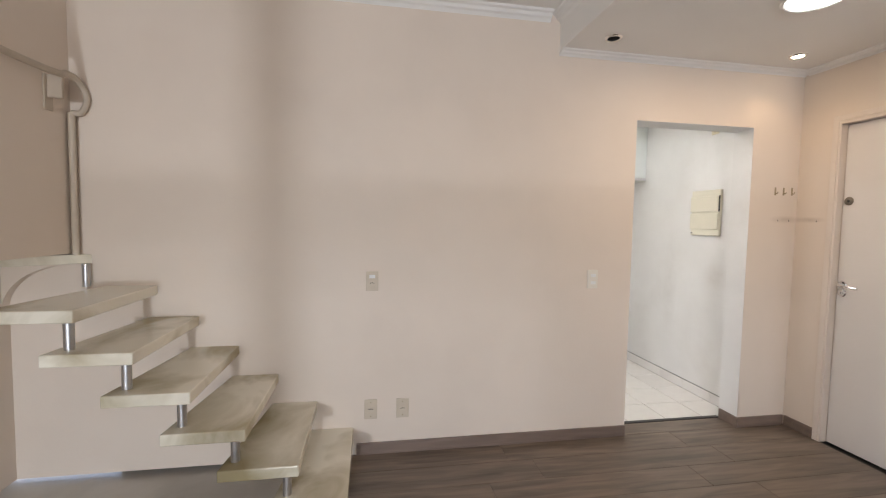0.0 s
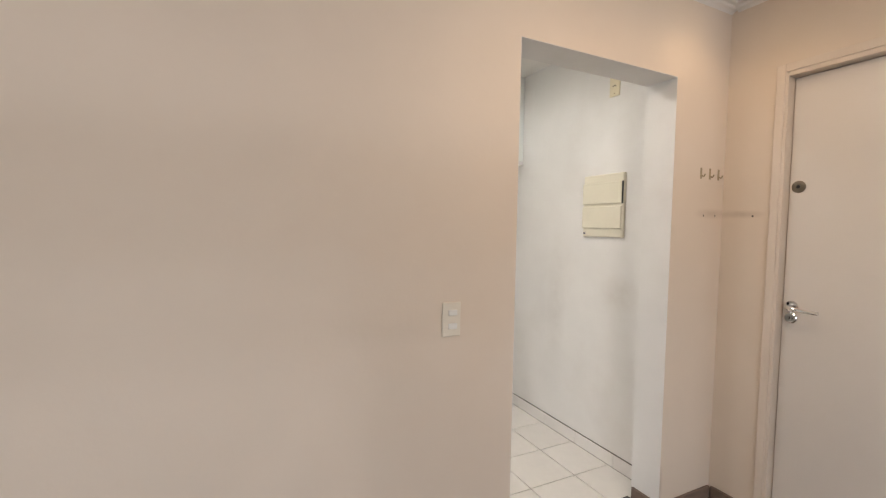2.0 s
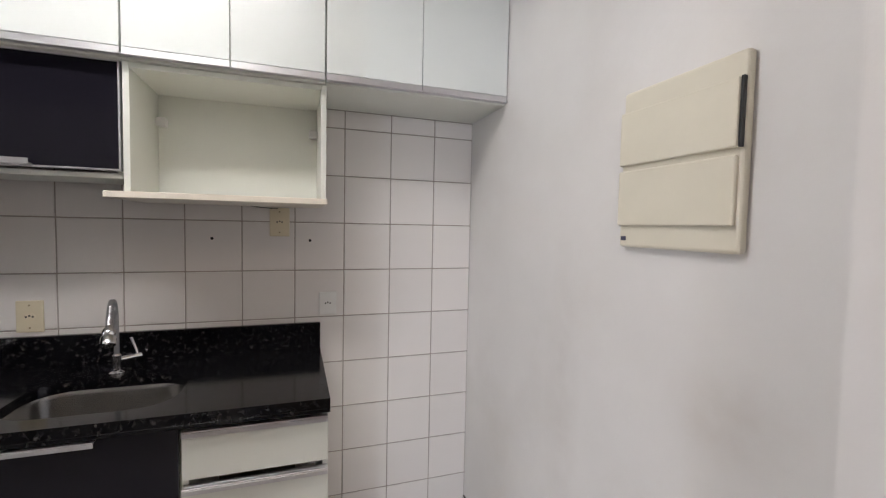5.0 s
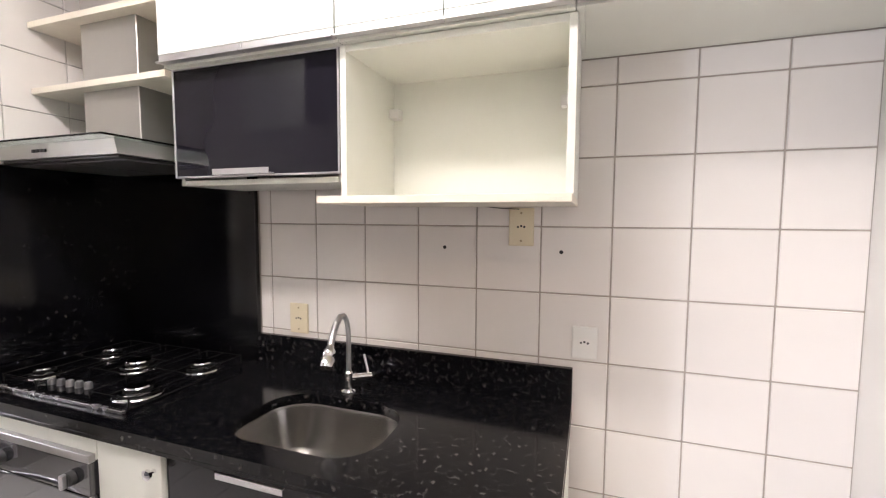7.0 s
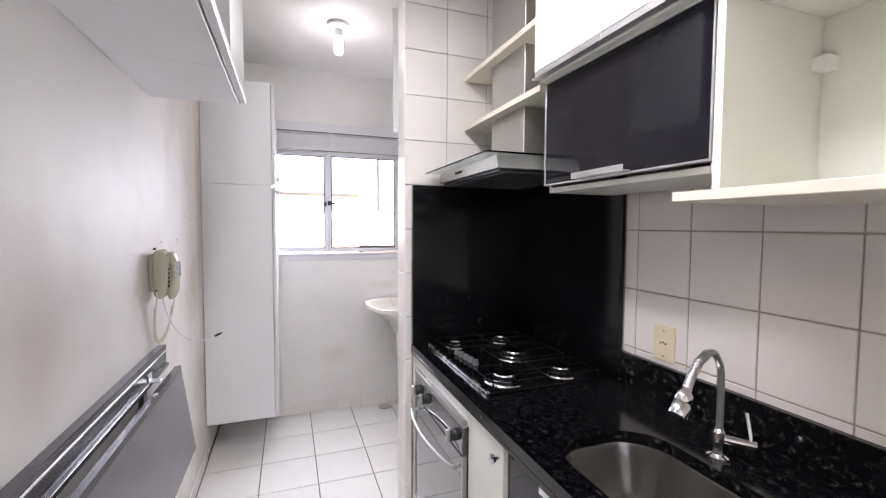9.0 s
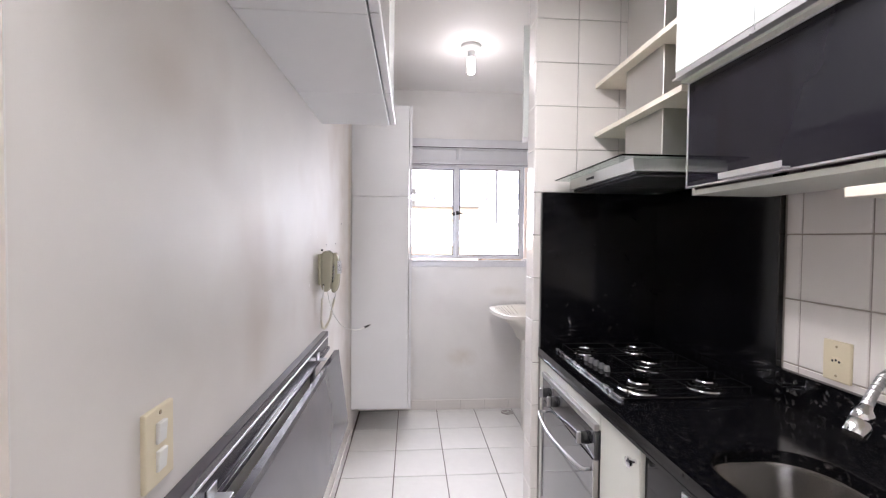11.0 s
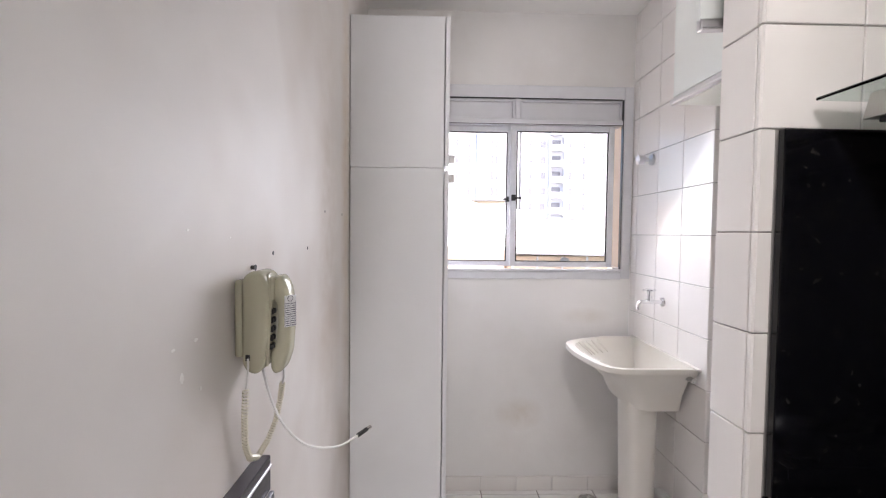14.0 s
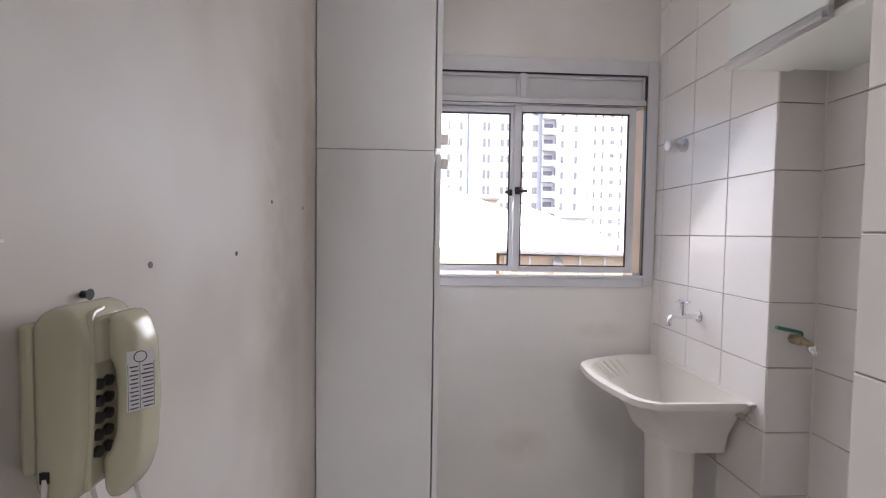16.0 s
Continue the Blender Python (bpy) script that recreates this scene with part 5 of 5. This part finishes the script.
part("knob", lathe((-3.622, 1.515, 1.749), [(0.010, 0), (0.011, 0.018), (0.020, 0.020), (0.022, 0.050), (0.015, 0.055)], (0, -1, 0)), ALU, t3, smooth=True)
t4 = thing("shower_valve", (-2.955, 1.683, 1.70), "chrome lever valve in the laundry recess", "valve")
part("flange", lathe((-2.955, 1.6845, 1.70), [(0.024, 0), (0.022, 0.008), (0.010, 0.012)], (0, -1, 0)), CHROME, t4, smooth=True)
part("lever", sweep([(-2.955, 1.675, 1.70), (-2.955, 1.645, 1.702), (-2.967, 1.61, 1.698)], 0.010, 10), CHROME, t4, smooth=True)

lcab = thing("laundry_cabinet", (-2.8, 1.5, 1.83), "white laundry wall cabinet with aluminium pull, partly open", "wall cabinet")
panels([(-3.130, -3.114, 1.373, 1.534, 1.862, 2.45), (-2.526, -2.508, 1.373, 1.682, 1.862, 2.45), (-3.1135, -2.5265, 1.373, 1.682, 1.862, 1.880), (-3.1135, -2.5265, 1.373, 1.682, 2.432, 2.45)], MELAMINE, lcab)
ld = part("door", box(-3.132, -2.832, 1.353, 1.371, 1.890, 2.45, 0.001, 1), LACQUER, lcab)
part("pull", boxes([(-3.132, -2.832, 1.355, 1.371, 1.864, 1.8895), (-3.132, -2.832, 1.343, 1.3545, 1.860, 1.865), (-3.132, -2.832, 1.341, 1.3445, 1.865, 1.878)], 0.0008, 1), ALU, ld)
# its second door stands open, swung out past the short wall
swing = Matrix(((-0.147, 0.989, 0, -2.533), (-0.989, -0.147, 0, 1.366), (0, 0, 1, 0), (0, 0, 0, 1)))
lo = part("door", turned(box(0.0, 0.272, -0.018, 0.0, 1.892, 2.45, 0.001, 1), swing), LACQUER, lcab, "white door standing open")
part("pull", turned(boxes([(0.0, 0.272, -0.016, -0.0005, 1.866, 1.8915), (0.0, 0.272, 0.0, 0.0115, 1.862, 1.867), (0.0, 0.272, 0.010, 0.0135, 1.867, 1.880)], 0.0008, 1), swing), ALU, lo)
drain = single("floor_drain", lathe((-3.735, 1.305, 0.0), [(0.045, 0.0), (0.050, 0.002), (0.048, 0.004), (0.038, 0.004), (0.034, 0.002), (0.01, 0.002)]), STEEL, "round chrome floor drain in the laundry", "drain", smooth=True)

# ---- window ----
win = thing("window_1", (WINDOW, 0.92, 1.158), "grey-white aluminium sliding window with a panelled head", "window", kind="structure")
WY0, WY1, WZ0, WZ1 = 0.325, 1.520, 1.152, 2.133
FX = WINDOW
part("window_frame", boxes([(FX - 0.07, FX + 0.012, WY0, WY0 + 0.040, WZ0, WZ1 + 0.026), (FX - 0.012, FX + 0.012, WY1 - 0.040, WY1 + 0.008, WZ0, WZ1 + 0.026), (FX - 0.07, FX + 0.012, WY0 + 0.0405, WY1 - 0.0405, WZ1 - 0.040, WZ1 + 0.026), (FX - 0.07, FX + 0.012, WY0 + 0.0405, WY1 - 0.0405, WZ0 - 0.004, WZ0 + 0.036)], 0.003, 2), ALU_WHITE, win)
part("window_sill", boxes([(FX - 0.005, FX + 0.022, WY0 + 0.041, WY1 - 0.035, WZ0 + 0.037, WZ0 + 0.050)], 0.003, 2), ALU_WHITE, win)
part("transom", boxes([(FX - 0.06, FX + 0.010, WY0 + 0.041, WY1 - 0.041, 1.958, 1.985)], 0.002, 1), ALU_WHITE, win)
for y0, y1 in ((WY0 + 0.041, 0.905), (0.933, WY1 - 0.041)):
    part("head_panel", boxes([(FX - 0.030, FX - 0.022, y0 + 0.012, y1 - 0.012, 1.997, 2.080)]), ALU_WHITE, win)
    part("panel_frame", boxes([(FX - 0.032, FX - 0.004, y0, y0 + 0.0115, 1.986, 2.092), (FX - 0.032, FX - 0.004, y1 - 0.0115, y1, 1.986, 2.092), (FX - 0.032, FX - 0.004, y0 + 0.012, y1 - 0.012, 2.0805, 2.092), (FX - 0.032, FX - 0.004, y0 + 0.012, y1 - 0.012, 1.986, 1.9965)], 0.001, 1), ALU_WHITE, win)
part("mullion", box(FX - 0.05, FX + 0.006, 0.9055, 0.9325, 1.986, 2.092, 0.002, 1), ALU_WHITE, win)


def sash(y0, y1, x, name):
    s = part(name, boxes([(x - 0.011, x + 0.011, y0, y0 + 0.030, 1.212, 1.956), (x - 0.011, x + 0.011, y1 - 0.030, y1, 1.212, 1.956), (x - 0.011, x + 0.011, y0 + 0.0305, y1 - 0.0305, 1.212, 1.238), (x - 0.011, x + 0.011, y0 + 0.0305, y1 - 0.0305, 1.928, 1.956)], 0.0015, 1), ALU_WHITE, win)
    p = part("pane", box(x - 0.002, x + 0.002, y0 + 0.028, y1 - 0.028, 1.236, 1.930), PANE, s)
    p.visible_shadow = False
    part("gasket", boxes([(x + 0.0025, x + 0.0060, y0 + 0.0302, y0 + 0.037, 1.2382, 1.9278), (x + 0.0025, x + 0.0060, y1 - 0.037, y1 - 0.0302, 1.2382, 1.9278), (x + 0.0025, x + 0.0060, y0 + 0.0372, y1 - 0.0372, 1.9210, 1.9278), (x + 0.0025, x + 0.0060, y0 + 0.0372, y1 - 0.0372, 1.2382, 1.2440)]), BLACK, s)
    return s


s1 = sash(0.366, 0.905, FX - 0.046, "outer_sash")
s2 = sash(0.888, 1.438, FX - 0.018, "inner_sash")
part("latch", boxes([(FX - 0.007, FX + 0.006, 0.892, 0.914, 1.560, 1.592), (FX + 0.006, FX + 0.014, 0.898, 0.945, 1.568, 1.580)], 0.003, 2), BLACK, s2)
part("latch", boxes([(FX - 0.036, FX - 0.026, 0.872, 0.886, 1.556, 1.584), (FX - 0.030, FX - 0.020, 0.852, 0.882, 1.566, 1.576)], 0.003, 2), BLACK, s1)
# black strips drawing the shadow gaps round sash, frame and transom
part("gap_shade", box(FX - 0.030, FX - 0.024, 1.4405, 1.4445, 1.213, 1.955), BLACK, win)
part("gap_shade", box(FX - 0.010, FX + 0.0125, 1.4735, 1.4765, 1.199, 2.09), BLACK, win)
part("gap_shade", box(FX - 0.010, FX + 0.0124, WY0 + 0.041, WY1 - 0.048, 2.0925, 2.0937), BLACK, win)
part("gap_shade", box(FX + 0.0101, FX + 0.0112, WY0 + 0.041, WY1 - 0.048, 1.9575, 1.9605), BLACK, win)
part("track", boxes([(FX - 0.062, FX - 0.002, 1.4395, 1.4745, 1.197, 1.2115)]), ALU, win)

# ---- outside: neighbouring buildings and ground ----
GROUND = -16.0
single("ground", box(-900, 300, -600, 600, GROUND - 1, GROUND), ASPHALT, "grey ground reaching to the horizon", "ground", kind="structure")


def tower(x, y0, y1, depth, top, storeys, cols, label, pilasters=(), balconies=()):
    """A block whose face looks towards the window; windows and balconies are built storey by storey."""
    tw = thing("apartment_building", (x, (y0 + y1) / 2, GROUND), label, "apartment building")
    part("wall", box(x - depth, x, y0, y1, GROUND, top), TOWER, tw)
    part("roof", box(x - depth - 0.3, x + 0.3, y0 - 0.3, y1 + 0.3, top, top + 0.8), TOWER, tw)
    for p0, p1 in pilasters:
        part("pilaster", box(x, x + 0.5, p0, p1, GROUND, top), TOWER_BLUE, tw)
    for s in range(storeys):
        z = top - 2.2 - 2.8 * s
        if z < GROUND + 1:
            break
        for yc, w, hgt in cols:
            part("window", box(x + 0.02, x + 0.08, yc - w / 2, yc + w / 2, z - hgt / 2, z + hgt / 2), DARK_WINDOW, tw)
        for b0, b1 in balconies:
            bal = part("balcony", boxes([(x, x + 1.1, b0, b1, z - 1.3, z - 1.15), (x + 1.02, x + 1.1, b0, b1, z - 1.15, z - 0.25), (x, x + 1.1, b0, b0 + 0.1, z - 1.15, z + 1.3), (x, x + 1.1, b1 - 0.1, b1, z - 1.15, z + 1.3)]), TOWER, tw)
            part("balcony_door", box(x + 0.02, x + 0.06, b0 + 0.5, b1 - 0.5, z - 1.1, z + 0.75), DARK_WINDOW, bal)
    return tw


tower(-78, -9.0, 15.9, 14, 42, 22, ((-2.0, 0.7, 1.3), (1.5, 0.7, 1.3), (4.8, 0.55, 1.4), (7.0, 0.5, 1.4), (11.1, 0.5, 1.5), (11.9, 0.5, 1.5), (14.3, 0.6, 1.3), (15.3, 0.5, 1.3)), "tall white apartment tower with a blue-grey stripe", pilasters=((8.3, 9.8),))
tower(-79, 16.6, 30.2, 16, 45, 22, ((18.2, 0.6, 1.2), (20.4, 0.9, 1.2), (25.4, 0.55, 1.3), (27.9, 0.55, 1.3)), "tall white apartment tower with stacked balconies", balconies=((21.5, 24.1),))
tower(-92, 35.5, 47.0, 14, 40, 20, ((36.6, 0.5, 1.3), (38.3, 0.5, 1.4), (40.3, 0.9, 0.9), (42.3, 0.5, 1.5), (44.5, 0.9, 0.9)), "white apartment tower with small square windows")
beige = thing("beige_building", (-22, 0, GROUND), "low beige rendered building with a tiled parapet", "building")
part("wall", box(-30, -22, -12, 3.95, GROUND, 2.95), BEIGE_RENDER, beige)
part("parapet", box(-30.1, -21.9, -12.1, 4.03, 2.951, 3.03), ROOF, beige)
for k in range(11):
    part("spike", box(-21.98, -21.95, -2.0 + 0.55 * k, -1.97 + 0.55 * k, 3.03, 3.13), ROOF, beige)
block = thing("roof_block", (-27, 6, GROUND), "white rendered block with a sheet roof terrace below", "building")
part("wall", box(-36, -27.0, 3.2, 10.1, GROUND, 2.3), TOWER, block)
part("coping", box(-36.1, -26.9, 3.1, 10.2, 2.301, 2.37), ROOF, block)
part("ledge", box(-26.99, -26.85, 3.2, 10.1, 0.70, 0.76), ROOF, block)
part("lower_roof", prism([(4.0, 0.40), (11.8, 0.28), (11.8, 0.36), (4.0, 0.50)], "x", -26.8, -23.0), ROOF, block)
part("lower_wall", box(-26.5, -23.6, 4.4, 11.5, GROUND, 0.26), BEIGE_RENDER, block)
for k in range(6):
    part("post", box(-23.58, -23.50, 4.6 + 1.3 * k, 4.68 + 1.3 * k, -3, 0.25), TOWER, block)
part("dish", lathe((-23.4, 7.3, -0.05), [(0.02, 0.0), (0.18, 0.03), (0.26, 0.10), (0.25, 0.11)], (1, 0, 0.3), 20), ROOF, block, smooth=True)
house = thing("own_building_wall", (-3.9, 1.7, GROUND), "beige outer wall beside the laundry window", "wall", kind="structure")
part("jamb", box(WINDOW - 0.155, WINDOW - 0.0135, 1.484, 1.60, 1.16, 2.0), BEIGE_RENDER, house)
part("reveal", box(WINDOW - 0.22, WINDOW - 0.161, 1.500, 1.60, -2, 4), BEIGE_RENDER, house)


# ---- tiles, skirting tiles and planks ----
MESHES = {}


def piece(name, parent, material, size, centre, thin):
    """One tile or plank; alike pieces share a mesh. thin: index of the axis across the piece."""
    key = (name, material.name, *[round(v, 3) for v in size])
    if key not in MESHES:
        b = min(0.0016, min(size) * 0.3)
        bm = box(-size[0] / 2, size[0] / 2, -size[1] / 2, size[1] / 2, -size[2] / 2, size[2] / 2, b, 1)
        me = bpy.data.meshes.new(name)
        bm.to_mesh(me)
        bm.free()
        me.materials.append(material)
        MESHES[key] = me
    ob = new(name, MESHES[key])
    ob.location = Vector(centre) - ORIGIN.get(parent.name, Vector())
    ob.parent = parent
    return ob


def cuts(lo, hi, line, pitch):
    """The stretches between joint lines from lo to hi."""
    k = math.ceil((lo - line) / pitch - 1e-6)
    edges = [lo]
    while line + k * pitch < hi - 1e-4:
        if line + k * pitch > lo + 1e-4:
            edges.append(line + k * pitch)
        k += 1
    edges.append(hi)
    return [(a, b) for a, b in zip(edges, edges[1:]) if b - a > 0.012]


def tile_wall(parent, axis, face, u0, u1, uline, z0, z1, zline, out, pitch=0.2, joint=0.0027, skip=None):
    """Tiles on a wall. axis: the wall's normal; out: which way they face."""
    th = 0.007
    for a, b in cuts(u0, u1, uline, pitch):
        for c, d in cuts(z0, z1, zline, pitch):
            if skip and skip(a, b, c, d):
                continue
            w, hgt = b - a - joint, d - c - joint
            depth = face - out * th / 2 + out * random.uniform(-0.0003, 0.0003)
            if axis == "y":
                piece("tile", parent, TILE, (w, th, hgt), ((a + b) / 2, depth, (c + d) / 2), 1)
            else:
                piece("tile", parent, TILE, (th, w, hgt), (depth, (a + b) / 2, (c + d) / 2), 0)


tile_wall(wall_sink, "y", SINK, -1.690, RIGHT, -0.035, 0.0, UB, -0.004, -1, joint=0.0044, skip=lambda a, b, c, d: d < 0.79 and b < -0.56)
tile_wall(wall_sink, "y", SINK, -2.384, -1.737, -0.035, 1.596, KCEIL, -0.004, -1)
tile_wall(wall_stub, "x", -2.385, 1.106, SINK - 0.008, 1.106, 1.593, KCEIL, -0.007, 1)
tile_wall(wall_stub, "x", -2.3855, 1.106, 1.139, 1.106, 0.795, 1.593, -0.007, 1)
tile_wall(wall_stub, "x", -2.3855, 1.106, 1.140, 1.106, 0.0, 0.795, -0.007, 1)
tile_wall(wall_stub, "y", 1.105, -2.505, -2.386, -2.60, 0.0, KCEIL, -0.007, -1)
tile_wall(wall_shaft, "y", 1.535, WINDOW, -3.166, -3.166, 0.0, KCEIL, -0.014, -1, joint=0.0022)
tile_wall(wall_shaft, "x", -3.165, 1.536, 1.684, 1.536, 0.0, KCEIL, -0.014, 1, joint=0.0022)
tile_wall(wall_shaft, "y", 1.683, -3.1665, -2.506, -3.164, 0.0, KCEIL, -0.014, -1, joint=0.0022)

for x, y, sx in ((-3.165, 1.683, 1), (WINDOW, 1.535, 1), (-2.505, 1.683, -1)):
    part("corner_bead", prism([(x - 0.002 * sx, y + 0.002), (x - 0.002 * sx, y - 0.003), (x + 0.003 * sx, y + 0.002)], "z", 0.0, KCEIL), PLASTER, wall_shaft)

for a, b in cuts(-3.825, OPEN_L, -0.115, 0.306) + cuts(OPEN_L, RIGHT, -0.115, 0.306):
    for c, d in cuts(0.170 if b > OPEN_L + 0.001 else 0.136, SINK, 0.447, 0.303):
        piece("tile", floor_kitchen, TILE_FLOOR, (b - a - 0.005, d - c - 0.005, 0.008), ((a + b) / 2, (c + d) / 2, -0.004), 2)

for a, b in cuts(0.163, SINK, 0.41, 0.309):
    piece("skirting_tile", wall_panel, TILE, (0.008, b - a - 0.003, 0.078), (RIGHT - 0.0045, (a + b) / 2, 0.040), 0)
for a, b in cuts(-3.325, -0.90, -0.115, 0.306):
    piece("skirting_tile", wall_kitchen, TILE, (b - a - 0.003, 0.008, 0.078), ((a + b) / 2, BACK + 0.0045, 0.040), 1)
for a, b in cuts(0.545, 1.534, 0.745, 0.195):
    piece("skirting_tile", wall_window, TILE, (0.008, b - a - 0.003, 0.078), (WINDOW + 0.0045, (a + b) / 2, 0.040), 0)

part("joint", boxes([(RIGHT - 0.0065, RIGHT + 0.001, 0.165, SINK - 0.001, 0.0792, 0.0830), (RIGHT - 0.0095, RIGHT + 0.001, 0.165, SINK - 0.001, -0.0005, 0.0009)]), GROUT_FLOOR, wall_panel)

rnd = random.Random(4)
piece("plank", floor_living, PLANK, (-OPEN_L - 0.002, 0.1492, 0.010), (OPEN_L / 2, 0.0753, -0.005), 2)
for row in range(28):
    y = -0.197 * row
    x = -2.72 - rnd.random() * 1.1
    while x < 0.385:
        a, b = max(x, -2.70), min(x + 1.22, 0.385)
        if b - a > 0.02:
            piece("plank", floor_living, PLANK, (round(b - a, 3) - 0.0008, 0.1962, 0.010), ((a + b) / 2, y - 0.0985, -0.005), 2)
        x += 1.22
